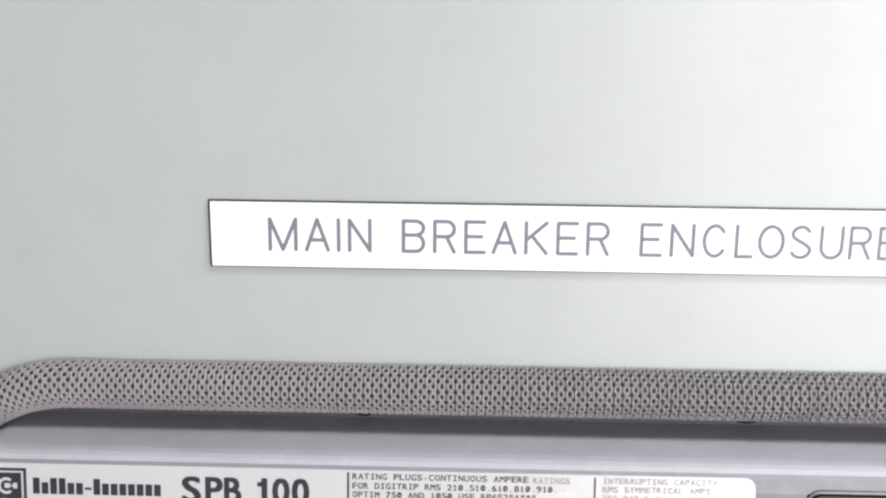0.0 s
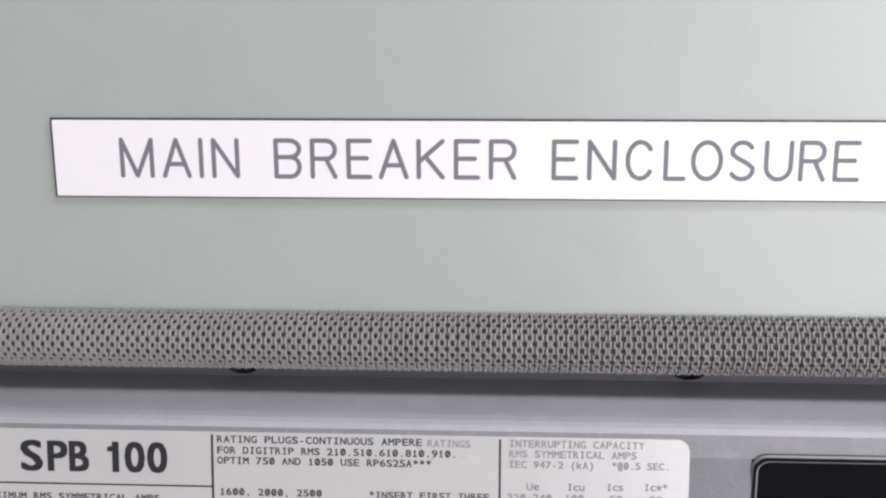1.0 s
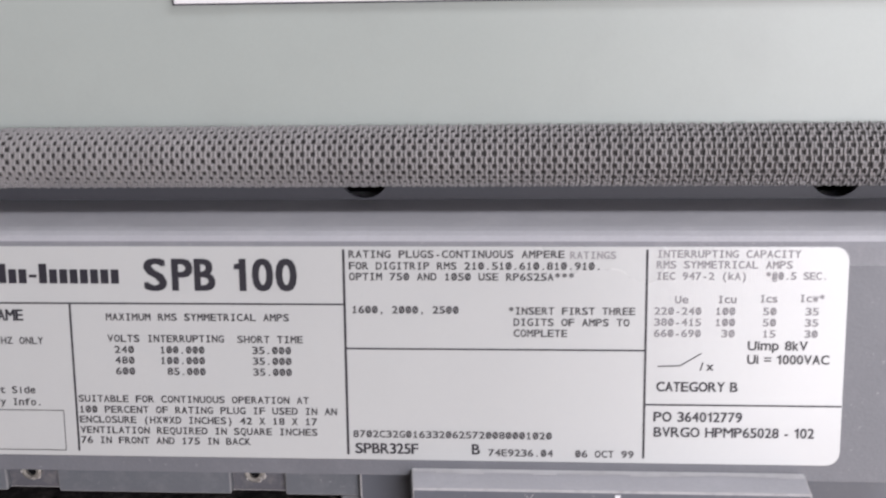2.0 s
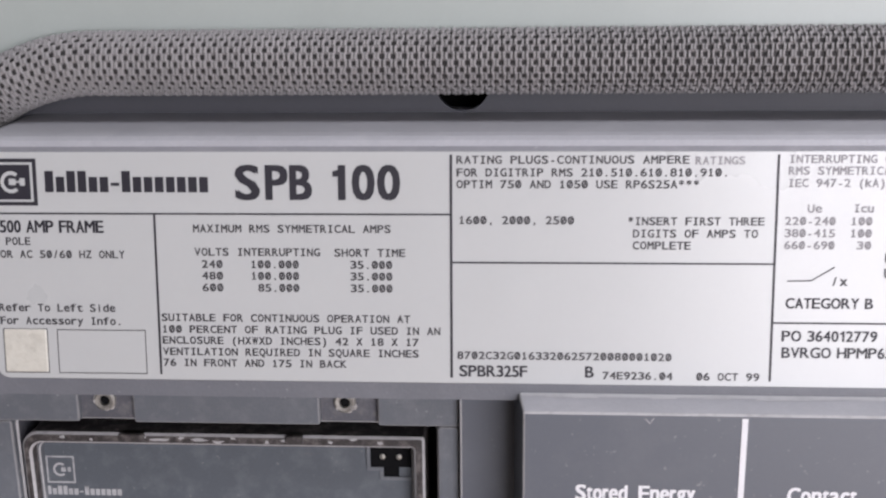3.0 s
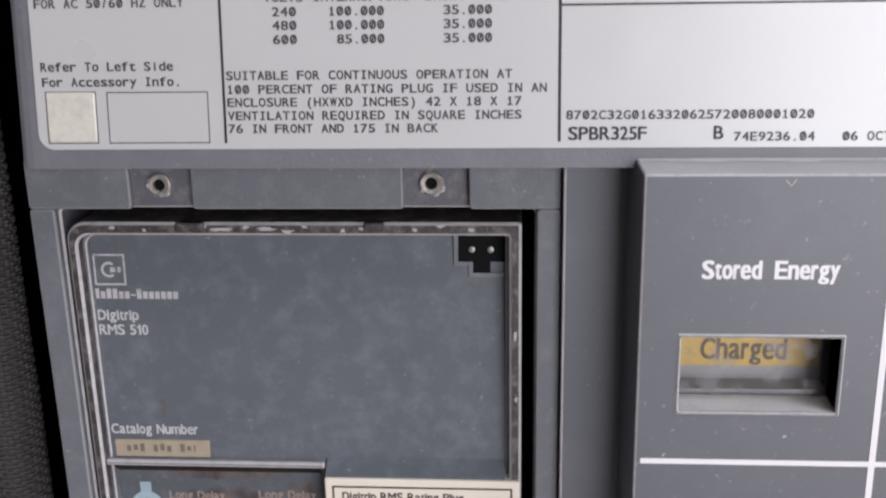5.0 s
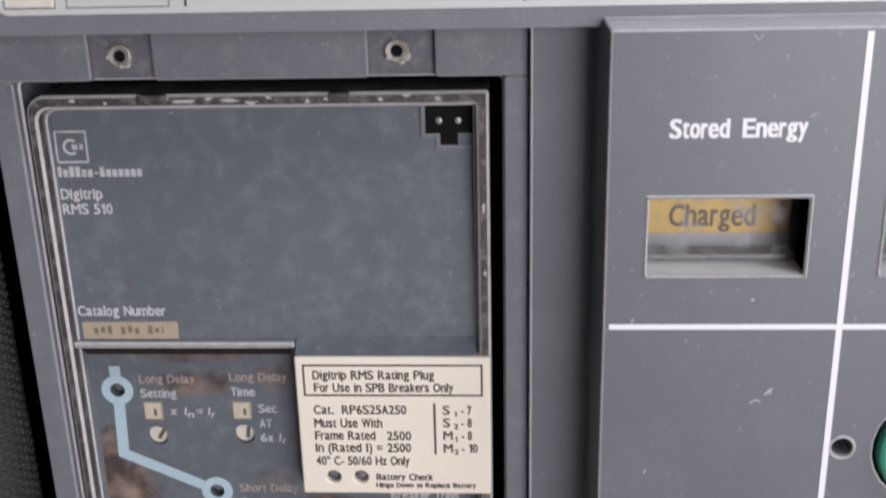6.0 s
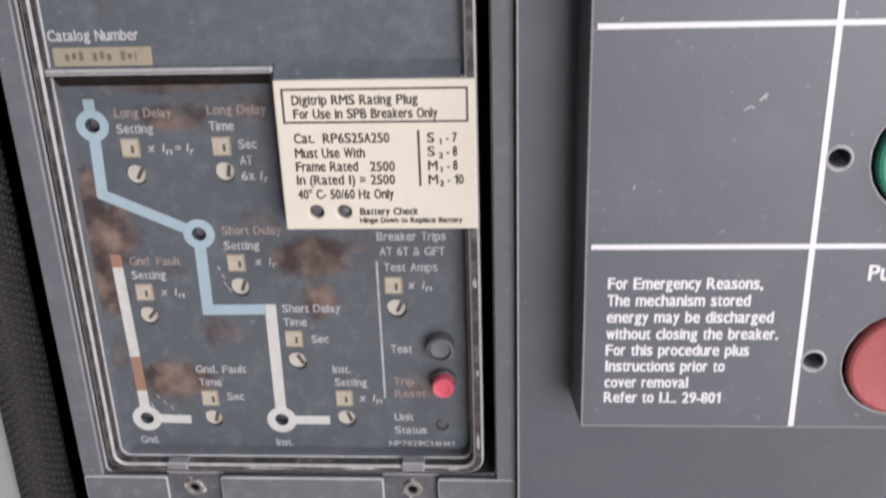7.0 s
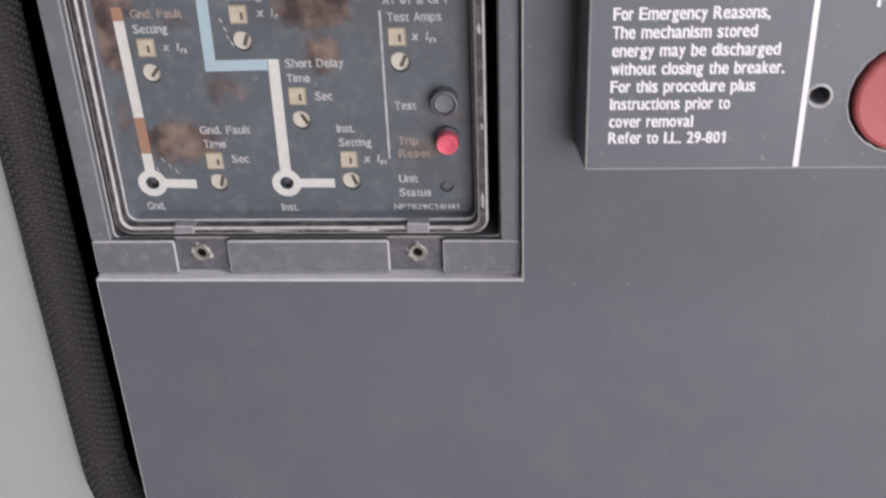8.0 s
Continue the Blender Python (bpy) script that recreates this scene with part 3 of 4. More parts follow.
verts, faces = [], []
PITCH, ROWS_ROUND = 4.0, 17
shades = []
for i, (x, z, nx, nz) in enumerate(gasket_path(PITCH)):
    tx, tz = nz, -nx
    for j in range(ROWS_ROUND):
        a0 = radians(-100 + 12.7 * j)
        off = PITCH / 2 if j % 2 else 0.0
        for s in (-0.66, 0.66):
            jit = 0.16 * math.sin(i * 12.9 + j * 78.2 + s * 37)
            base = len(verts)
            for (du, da, up) in ((-0.56, 0, 0), (0.56, 0, 0), (0.56, 1, 0), (-0.56, 1, 0), (-0.3, 0.2, 1), (0.3, 0.2, 1), (0.3, 0.8, 1), (-0.3, 0.8, 1)):
                a = a0 + radians(16.5) * da
                w, d = gasket_section(a)
                w *= squeezed(w, nx)
                g = 1 + (0.085 + 0.1 * jit) * up
                t = off + s + du + jit
                verts.append(((x - nx * w * g + tx * t + 600) / 1000, (33 + d * g - 34) / 1000, (z - nz * w * g + tz * t + 1300) / 1000))
            for f in ((4, 5, 6, 7), (0, 1, 5, 4), (1, 2, 6, 5), (2, 3, 7, 6), (3, 0, 4, 7)):
                faces.append([base + q for q in f])
                # Runs facing up take the pale thread, the rest the shaded one.
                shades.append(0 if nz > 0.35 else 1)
me = bpy.data.meshes.new("weave")
me.from_pydata(verts, [], faces)
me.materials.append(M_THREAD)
me.materials.append(M_THREAD_SHADED)
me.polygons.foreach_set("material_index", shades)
weave = new("weave", me)
weave.parent = gasket
tagged(weave, "grey basket-woven thread cover", "", "", "stuff")
ORIGIN[weave.name] = ORIGIN[door.name]

# engraved nameplate on the door
nameplate = thing("nameplate", 103, 33, 106.5, "white engraved plastic nameplate with dark edge on the door", "sign")
part("core", plate(-65.2, 271, 106.6, 137.6, 0.4, 31.6, 33, 0.2), M_CORE, nameplate, "dark laminate core")
part("face", plate(-64.4, 270.4, 107.2, 137.0, 0.4, 30.8, 31.6, 0.3), M_PLATE, nameplate, "white laminate face")
LETTERS = (("M", -38.4, -25.0), ("A", -21.9, -10.4), ("I", -7.3, -5.7), ("N", -2.4, 8.5), ("B", 21.9, 32.7), ("R", 36.0, 46.5), ("E", 50.0, 60.0), ("A", 62.4, 74.0), ("K", 77.0, 87.9), ("E", 91.3, 101.5),
           ("R", 104.7, 115.3), ("E", 128.6, 138.9), ("N", 142.1, 153.3), ("C", 156.5, 167.7), ("L", 170.9, 179.4), ("O", 181.1, 193.2), ("S", 195.3, 205.2), ("U", 208.4, 219.3), ("R", 221.4, 231.5), ("E", 234.2, 244.2))
GROOVE = 1.75


def arc(cx, cz, rx, rz, a0, a1, n=14):
    return [(cx + rx * math.cos(radians(a0 + (a1 - a0) * k / n)), cz + rz * math.sin(radians(a0 + (a1 - a0) * k / n))) for k in range(n + 1)]


def engraving(sign):
    """The cutter's way through a letter, in a unit square."""
    bow = lambda z0, z1, x: [(0, z0), (x, z0)] + arc(x, (z0 + z1) / 2, 1 - x, (z1 - z0) / 2, -90, 90, 10)[1:] + [(0, z1)]
    return {"M": [[(0, 0), (0, 1), (0.5, 0), (1, 1), (1, 0)]], "A": [[(0, 0), (0.5, 1), (1, 0)], [(0.2, 0.33), (0.8, 0.33)]], "I": [[(0.5, 0), (0.5, 1)]],
            "N": [[(0, 0), (0, 1), (1, 0), (1, 1)]], "B": [bow(0, 0.54, 0.62), bow(0.54, 1, 0.6), [(0, 0), (0, 1)]], "R": [bow(0.5, 1, 0.62), [(0, 0), (0, 1)], [(0.6, 0.5), (1, 0)]],
            "E": [[(1, 1), (0, 1), (0, 0), (1, 0)], [(0, 0.52), (0.85, 0.52)]], "K": [[(0, 0), (0, 1)], [(1, 1), (0, 0.42)], [(0.28, 0.58), (1, 0)]], "L": [[(0, 1), (0, 0), (1, 0)]],
            "C": [arc(0.5, 0.5, 0.5, 0.5, 38, 322, 22)], "O": [arc(0.5, 0.5, 0.5, 0.5, 0, 360, 28)], "U": [[(0, 1), (0, 0.35)] + arc(0.5, 0.35, 0.5, 0.35, 180, 360)[1:] + [(1, 1)]],
            "S": [arc(0.5, 0.76, 0.46, 0.24, 25, 200, 12) + [(0.28, 0.58), (0.72, 0.44)] + arc(0.5, 0.25, 0.5, 0.25, 15, -155, 12)]}[sign]


def engraved_letter(sign, x0, x1, zc, cap):
    h = GROOVE / 2
    place = lambda p: (x0 + h + p[0] * (x1 - x0 - 2 * h), zc - cap / 2 + h + p[1] * (cap - 2 * h))
    bm = bmesh.new()
    for k, way in enumerate(engraving(sign)):
        pts = [place(p) for p in way]
        for n, (a, b) in enumerate(zip(pts, pts[1:])):
            d = (Vector(b) - Vector(a)).normalized() * h
            u = math.atan2(d.y, d.x)
            rim = [(a[0] + h * math.cos(u + radians(q)), a[1] + h * math.sin(u + radians(q))) for q in range(90, 271, 30)]
            rim += [(b[0] + h * math.cos(u + radians(q)), b[1] + h * math.sin(u + radians(q))) for q in range(-90, 91, 30)]
            face = bm.faces.new([bm.verts.new((x, 30.74 - 0.004 * (n % 2) - 0.008 * k - 0.0003 * n, z)) for x, z in rim])
            face.normal_update()
            if face.normal.y > 0:
                face.normal_flip()
    return part("engraved_letter", bm, M_ENGRAVE, nameplate)


for sign, a, b in LETTERS:
    engraved_letter(sign, a, b, 122.4, 15.7)

# ---- circuit breaker ----
TILT = math.tan(radians(6.48))
breaker = thing("circuit_breaker", 75, 30, -640, "dark grey moulded power circuit breaker with rating label", "circuit breaker")


def extruded(profile, stations):
    """A profile of (y, z) drawn along x; stations are (x, drop of the top, set-back of the front)."""
    return loops(bmesh.new(), [[(x, y + (back if y < 10 else 0), z - (drop if z > 14 else 0)) for y, z in profile] for x, drop, back in stations], True, True)


fy = lambda z: z * TILT
LEFT_END = [(-171, 7.0, 2.0), (-170.3, 4.2, 0.9), (-169, 2.2, 0.3), (-166.8, 0.8, 0.0), (-163.5, 0.0, 0.0)]
prof = [(fy(-65.5), -65.5), (fy(14.5), 14.5), (60, 14.5), (60, -65.5)]
part("upper_cover", extruded(prof, [(-171, 0, 2.0), (-170.3, 0, 0.9), (-169, 0, 0.3), (-166.8, 0, 0), (204, 0, 0)]), M_COVER, breaker, "lighter grey moulded upper cover")
prof2 = [(fy(14.5), 14.5), (fy(21.2), 21.2), (2.9, 23.2), (4.2, 25.0), (6.4, 26.2), (10, 26.9), (46, 28.6), (60, 28.6), (60, 14.5)]
part("upper_bar", ledges(extruded(prof2, LEFT_END + [(330, 0, 0)]), 0.3), M_SHOULDER, breaker, "dusty grey rounded top edge", edge=M_TOPLIT_DUST)
# The recess bottom and lip are black in place of deep shade.
part("handle_recess", box(204, 330, 57, 60, -65.5, 15), M_BLACK, breaker, "handle recess with its shade painted black")
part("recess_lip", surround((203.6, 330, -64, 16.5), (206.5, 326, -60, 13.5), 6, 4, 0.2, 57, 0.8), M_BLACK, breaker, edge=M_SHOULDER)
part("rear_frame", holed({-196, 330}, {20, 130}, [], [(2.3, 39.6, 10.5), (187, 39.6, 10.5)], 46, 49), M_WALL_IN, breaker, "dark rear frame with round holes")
# Added black sheet that darkens the gaps round the breaker.
part("rear_shade_backing", box(-196, 330, 70, 74, -640, 130), M_BLACK, breaker)

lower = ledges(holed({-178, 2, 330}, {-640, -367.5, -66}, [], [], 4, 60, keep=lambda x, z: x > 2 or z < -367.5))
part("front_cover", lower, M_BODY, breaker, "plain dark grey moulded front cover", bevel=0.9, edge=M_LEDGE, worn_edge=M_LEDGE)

# the surround of the trip unit, with its screw pockets
rim = part("trip_unit_surround", surround((-178, 2, -367.5, -66), (-168.5, -7, -351.2, -83.5), 0.5, 2.5, 11.4, 60, 0.7), M_POCKET, breaker, "dark grey recessed surround", edge=M_EDGE)
for x0, x1, z0, z1 in ((-178, -142.3, -83.3, -66), (-121.3, -50.3, -83.3, -66), (-28.6, 1.6, -83.3, -66), (-178, -169.2, -351.4, -83.3), (-6.4, 1.6, -351.4, -83.3),
                       (-178, -142.5, -367.2, -351.4), (-120.5, -52.5, -367.2, -351.4), (-30.5, 1.6, -367.2, -351.4)):
    part("pad", plate(x0, x1, z0, z1, 1.2, 8.2, 12, 0.7, 3), M_RIM_DUSTY if z1 < -350 else M_RIM, rim, edge=M_EDGE if z1 < -350 else M_EDGE_SOFT)
for x, z in ((-132.9, -75.4), (-41.2, -75.0), (-132.3, -358.2), (-41, -358.2)):
    part("screw_bush", turned(x, z, [(4.2, 11.5), (4.0, 10.3), (3.4, 9.9), (2.1, 10.1), (1.9, 11.0), (1.9, 18)], 24, True), M_BRASS, rim, "tarnished metal screw bush", smooth=False)
    for q in range(5):
        a = random.uniform(0, 6.28)
        part("crust", turned(x + 3.6 * math.cos(a), z + 3.4 * math.sin(a), [(random.uniform(0.6, 1.7), 11.45), (0.7, 10.6 - 0.3 * q % 1), (0.2, 10.2)], 7), M_CRUST, rim, "white corrosion crust")
    # A black disc gives the bush's hole its shade.
    part("screw_hole", turned(x, z, [(2.0, 11.3), (0.01, 11.2)], 16), M_BLACK, rim)

# rating label on the tilted upper cover
ly = -0.35
ring = [[(x, fy(z) + d, z) for x, z in rrect(-164.5 + g, 181 - g, -59.4 + g, 21.4 - g, 5, 6)] for d, g in ((0.2, 0), (-0.25, 0), (ly, 0.15))]
label = part("rating_label", loops(bmesh.new(), ring, True, True), M_LABEL, breaker, "white printed rating label")
ink = ly - 0.12


def line(words, x0, x1, zc, cap=2.75, material=M_INK_GREY, weight=None, mono=True):
    mono = mono and weight is None
    writing(words, x0, x1, zc, cap, ink, material, label, 0.10 if weight is None else weight, TILT, mono=mono)


for q in ((-163.2, 0.4, -0.3, 0.3), (-104.4, -103.6, -57.4, 0.3), (-0.45, 0.45, -57.4, 20.4), (0, 110, -16.9, -16.3), (109.6, 110.4, -57.4, 20.4), (110, 180.8, -37.2, -36.6)):
    rule(*q, ink, M_INK, label, TILT)
# maker's mark: nested squares with a plain round sign
for q, m, d in (((-163.6, -145.4, 2.8, 19.2), M_INK, 0.0), ((-162.2, -146.8, 4.1, 17.9), M_LABEL, -0.06), ((-161.3, -147.7, 4.9, 17.1), M_INK, -0.12)):
    rule(*q, ink + d, m, label, TILT, name="mark_square")
part("mark_ring", loops(bmesh.new(), [[(-154.6 + r * math.cos(a), ink - 0.2 + fy(11 + r * math.sin(a)), 11 + r * math.sin(a)) for a in [radians(50 + k * 26) for k in range(11)]] for r in (3.9, 2.6)], closed=False), M_LABEL, label)
for q in ((-155.4, -152.9, 10.0, 12.2), (-151.5, -149.6, 9.8, 12.4), (-152.9, -151.5, 10.8, 11.4)):
    rule(*q, ink - 0.2, M_LABEL, label, TILT, name="mark_bar")
bars(-142.5, -83.6, 11.2, 7.4, ink, M_INK, label, "TlTTll-Tlllllll", TILT)
for sign, a, b in (("S", -75, -66.2), ("P", -64.4, -56.4), ("B", -55.9, -48), ("1", -41.2, -36.2), ("0", -34.2, -26.2), ("0", -25.4, -17.4)):
    line(sign, a, b, 10.9, 11.9, M_INK, 0.5, False)
line("2500 AMP FRAME", -162.5, -122.3, -4.6, 4.3, M_INK, 0.16)
line("3 POLE", -162.6, -149.0, -9.8)
line("FOR AC 50/60 HZ ONLY", -162.6, -115.2, -14.4)
line("Refer To Left Side", -162, -119.6, -33.6)
line("For Accessory Info.", -161.9, -117.3, -38.3)
line("MAXIMUM RMS SYMMETRICAL AMPS", -90.4, -20.9, -5.1)
line("VOLTS", -90.2, -78, -13.3)
line("INTERRUPTING", -75, -45.7, -13.3)
line("SHORT TIME", -40.7, -15.9, -13.4)
for a, b, z in (("240", "100.000", -17.6), ("480", "100.000", -21.7), ("600", "85.000", -25.9)):
    line(a, -87.8, -80.3, z)
    line(b, -70.4 if b[0] == "1" else -67.9, -53.3, z)
    line("35.000", -35.2, -20.5, z)
for words, b, z in (("SUITABLE FOR CONTINUOUS OPERATION AT", -14.4, -36.7), ("100 PERCENT OF RATING PLUG IF USED IN AN", -3.9, -40.9), ("ENCLOSURE (HXWXD INCHES) 42 X 18 X 17", -11.5, -44.9),
                    ("VENTILATION REQUIRED IN SQUARE INCHES", -11.5, -49.0), ("76 IN FRONT AND 175 IN BACK", -37.2, -53.0)):
    line(words, -103.0, b, z, 2.7)
for words, b, z in (("RATING PLUGS-CONTINUOUS AMPERE", 80.5, 18.7), ("FOR DIGITRIP RMS 210.510.610.810.910.", 93.8, 14.4), ("OPTIM 750 AND 1050 USE RP6S25A***", 84.1, 10.4)):
    line(words, 1.9, b, z)
line("RATINGS", 82.5, 99.0, 18.4, material=M_INK_FAINT)
line("1600, 2000, 2500", 2.6, 42.1, -1.9)
line("*INSERT FIRST THREE", 60.2, 106.1, -2.1)
line("DIGITS OF AMPS TO", 62.1, 104.1, -6.3)
line("COMPLETE", 62.1, 81.7, -10.4)
line("8702C32G0163320625720080001020", 2.0, 76.3, -49.3, 2.7)
line("SPBR325F", 2.7, 26.5, -54.9, 4.0, M_INK, 0.13)
line("B", 46.6, 49.6, -54.8, 4.0, M_INK, 0.13)
line("74E9236.04", 52.7, 76.8, -56.0, 2.7)
line("06 OCT 99", 84.9, 106.5, -56.0, 2.7)
for words, a, b, z in (("INTERRUPTING CAPACITY", 113.4, 164.1, 18.9), ("RMS SYMMETRICAL AMPS", 113.4, 161.3, 15.0), ("IEC 947-2 (kA)", 113.4, 145.5, 10.9), ("*@0.5 SEC.", 152.0, 173.8, 11.0),
                       ("Ue", 120.2, 125.0, 2.3), ("Icu", 135.5, 142.0, 2.4), ("Ics", 150.3, 156.5, 2.7), ("Icw*", 164.3, 173.1, 2.9)):
    line(words, a, b, z, material=M_INK_FAINT)
for z, row in ((-1.9, ("220-240", "100", "50", "35")), (-6.0, ("380-415", "100", "50", "35")), (-10.1, ("660-690", "30", "15", "30"))):
    for words, b in zip(row, (129.7, 141.8, 156.3, 171.2)):
        line(words, b - 2.4 * len(words), b, z, material=M_INK_FAINT)
line("Uimp 8kV", 146.5, 167.8, -14.5, 3.4, M_INK_GREY, 0.12)
line("Ui = 1000VAC", 146.5, 175.7, -19.6, 3.4, M_INK_GREY, 0.12)
line("CATEGORY B", 114.2, 143.5, -30.0, 3.6, M_INK, 0.12)
line("PO 364012779", 113.4, 145.5, -41.4, 3.7, M_INK, 0.12)
line("BVRGO HPMP65028 - 102", 113.6, 171.5, -47.2, 3.7, M_INK, 0.12)
for a, b in (((114.5, -22.4), (122.5, -22.2)), ((122.5, -22.2), (130.1, -17.5))):
    bm = stroke([a, b], 0.45, 0)
    for v in bm.verts:
        v.co.y = ink + fy(v.co.z)
    part("switch_symbol", bm, M_INK_GREY, label)
line("/x", 129.0, 134.6, -22.4, 3.0)
sq = [[(x, fy(z) + d, z) for x, z in rrect(-160.8 + g, -145.2 - g, -57 + g, -41.4 - g, 0.8, 3)] for d, g in ((ly, 0), (ly - 0.35, 0.0), (ly - 0.5, 0.5))]
part("foil_sticker", loops(bmesh.new(), sq, False, True), M_STICKER, label, "crinkled cream foil sticker")
for q in ((-161.2, -144.8, -41.5, -41.2), (-161.2, -144.8, -57.4, -57.1), (-161.2, -160.9, -57.4, -41.2), (-145.1, -144.8, -57.4, -41.2),
          (-141.4, -109.0, -41.7, -41.4), (-141.4, -109.0, -57.4, -57.1), (-141.4, -141.1, -57.4, -41.4), (-109.3, -109.0, -57.4, -41.4)):
    rule(*q, ink, M_INK_GREY, label, TILT)
bl = [[(19.5 + r * math.cos(a), fy(-29.3 + r * math.sin(a)) + ly - h, -29.3 + r * math.sin(a)) for a in [2 * math.pi * k / 20 for k in range(20)]] for r, h in ((11, 0.01), (8.5, 0.035), (5, 0.085), (2, 0.11))]
part("blister", loops(bmesh.new(), bl, False, True), M_LABEL, label, "raised blister under the label film", smooth=True)

# control block
block_bm = holed({25, 169}, {-306.7, -61}, [(38.2, 87, -142, -116.8), (110.5, 160, -142, -116.8)], [(105, -203.7, 3.5), (105, -278.8, 3.5), (135.4, -204, 20.3), (135.4, -280, 20.3)], -19, 4)
for v in block_bm.verts:
    if v.co.y > 0 and v.co.x < 25.01:
        v.co.x = 22.0
    if v.co.y < 0 and v.co.z > -61.01:
        v.co.z = -64.8
block = part("control_block", ledges(block_bm, 0.6), M_BODY, breaker, "dark grey raised control block with white ruled lines", bevel=0.7, edge=M_TOPLIT_DUST, worn_edge=M_EDGE)
rubbed = bmesh.new()
for k in range(16):
    xa, xb, wide = 24.2 + k * 9.0, 33.2 + k * 9.0, random.uniform(1.0, 2.2)
    rubbed.faces.new([rubbed.verts.new((x, y, -60.85 - (4 - y) * 3.8 / 23)) for x, y in ((xa, -8.0 - wide), (xb, -8.0 - wide), (xb, -7.0), (xa, -7.0))])
part("worn_edge", rubbed, M_LEDGE, block, "pale rubbed edge under the cover")
for q in ((98.9, 100.9, -305.7, -66.2), (27, 98.9, -160.7, -158.9), (100.9, 168, -160.7, -158.9), (27, 98.9, -235.5, -233.7), (100.9, 168, -235.5, -233.7)):
    part("white_line", box(q[0], q[1], -19.2, -18.9, q[2], q[3]), M_WHITE, block)
for x in (38.2, 110.5):
    w = 48.8 if x < 50 else 49.5
    part("window_frame", surround((x - 1.2, x + w + 1.2, -143.2, -115.6), (x, x + w, -142, -116.8), 0.6, 0.6, -19.5, 2, 0.5, 2), M_RIM, block, edge=M_EDGE)
    part("indicator_drum", box(x, x + w, 1.0, 8, -143, -116), M_GREY_FLAG, block, "dusty dark indicator drum")
    part("window_sill", loops(bmesh.new(), [[(a, y, z) for y, z in ((-18.6, -142), (-8.6, -140.9), (-8.6, -142))] for a in (x + 0.05, x + w - 0.05)], True, True), M_LEDGE, block)
for x, w in ((38.2, 48.8), (110.5, 49.5)):
    pane = part("window_pane", box(x + 0.1, x + w - 0.1, -8.5, -7.5, -141.9, -116.9), M_PANE, block, "clear plastic pane with patches of dust")
    pane.visible_shadow = False
    # Added grey filler that covers the shaded floor behind the pane.
    part("drum_shade_filler", box(x + 0.1, x + w - 0.1, -7.3, 0.9, -143, -139.5), M_GREY_FLAG, block)
flag = part("charged_flag", plate(38.6, 86.2, -134.6, -114, 0.5, 0, 2, 0.3, 2), M_YELLOW, block, "dirty yellow indicator flag")
writing("Charged", 47.4, 75.4, -128.4, 7.4, -0.15, M_FLAG_INK, block, 0.2)
part("green_flag", plate(111, 150, -140, -117, 0.5, 0, 2, 0.3, 2), M_GREENFLAG, block, "green indicator flag")
writing("Stored", 43.3, 61.3, -94.6, 5.9, -19.15, M_WHITE, block, 0.25)
writing("Energy", 65.0, 84.4, -94.6, 5.9, -19.15, M_WHITE, block, 0.25)
writing("Contact", 115.6, 139.0, -94.4, 5.9, -19.15, M_WHITE, block, 0.25)
writing("Push", 119.3, 133.0, -244.4, 5.8, -19.15, M_WHITE, block, 0.2)
for words, b, z in (("For Emergency Reasons,", 85.2, -248.3), ("The mechanism stored", 81.5, -254.8), ("energy may be discharged", 89.8, -261.3), ("without closing the breaker.", 92.1, -267.9),
                    ("For this procedure plus", 82.7, -274.4), ("Instructions prior to", 74.8, -280.9), ("cover removal", 62.5, -287.6), ("Refer to I.L. 29-801", 74.4, -293.9)):
    writing(words, 33.0, b, z, 4.4, -19.15, M_WHITE, block, 0.16)
for z, m, what in ((-204, M_GREEN, "green push button"), (-280, M_RED, "worn red push button")):
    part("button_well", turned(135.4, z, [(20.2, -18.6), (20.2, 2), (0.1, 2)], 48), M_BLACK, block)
    part("push_button", turned(135.4, z, [(19.2, 2), (19.2, -20.6), (18.6, -21.6), (17.4, -22.0), (12, -21.4), (6, -21.0), (0.1, -20.9)], 48), m, block, what, smooth=False)
for z in (-203.7, -278.8):
    # The pale ring paints the lit crescent of the hole's wall.
    part("hole_rim", turned(105, z, [(4.6, -18.95), (4.3, -19.3), (3.7, -19.35), (3.5, -18.9)], 24, False), M_EDGE, block, "pale rim for the lit edge of the hole")
    part("hole_bottom", turned(105, z, [(3.55, -14), (3.55, 2), (0.1, 2)], 20), M_WALL_IN, block)

for pts, w in ((((73.6, -187.2), (75.5, -186.0), (77.0, -186.6)), 0.5), (((78.2, -184.2), (80.2, -182.0)), 0.8), (((79.9, -184.0), (80.6, -181.4)), 0.4), (((34.0, -158.2), (34.8, -157.0)), 0.6),
               (((71.5, -150.6), (72.6, -150.2)), 0.7), (((40.2, -214.0), (40.6, -212.4)), 0.5), (((66.4, -66.6), (68.0, -68.4), (69.4, -66.4)), 0.28)):
    part("scuff", stroke(pts, w, -19.08), M_EDGE, block, "pale scuff in the plastic")

# ---- trip unit ----
unit = thing("trip_unit", -89, 18, -347, "dark blue-grey electronic trip unit with brown residue stains", "trip unit")
part("bezel", surround((-166.6, -11.4, -348.6, -88), (-163.0, -15.6, -345.2, -92.6), (1.2, 7.0, 7.0, 7.0), (0.8, 4.5, 4.5, 4.5), 8.6, 30, 0.9, 8), M_BEZEL, unit, "worn brown-grey bezel", edge=M_EDGE)
part("inner_bezel", surround((-163.0, -15.6, -345.2, -92.6), (-161.6, -16.8, -343.8, -93.8), (0.8, 4.5, 4.5, 4.5), (0.6, 4.0, 4.0, 4.0), 13.0, 30, 0.5, 8), M_RIM, unit, edge=M_EDGE)
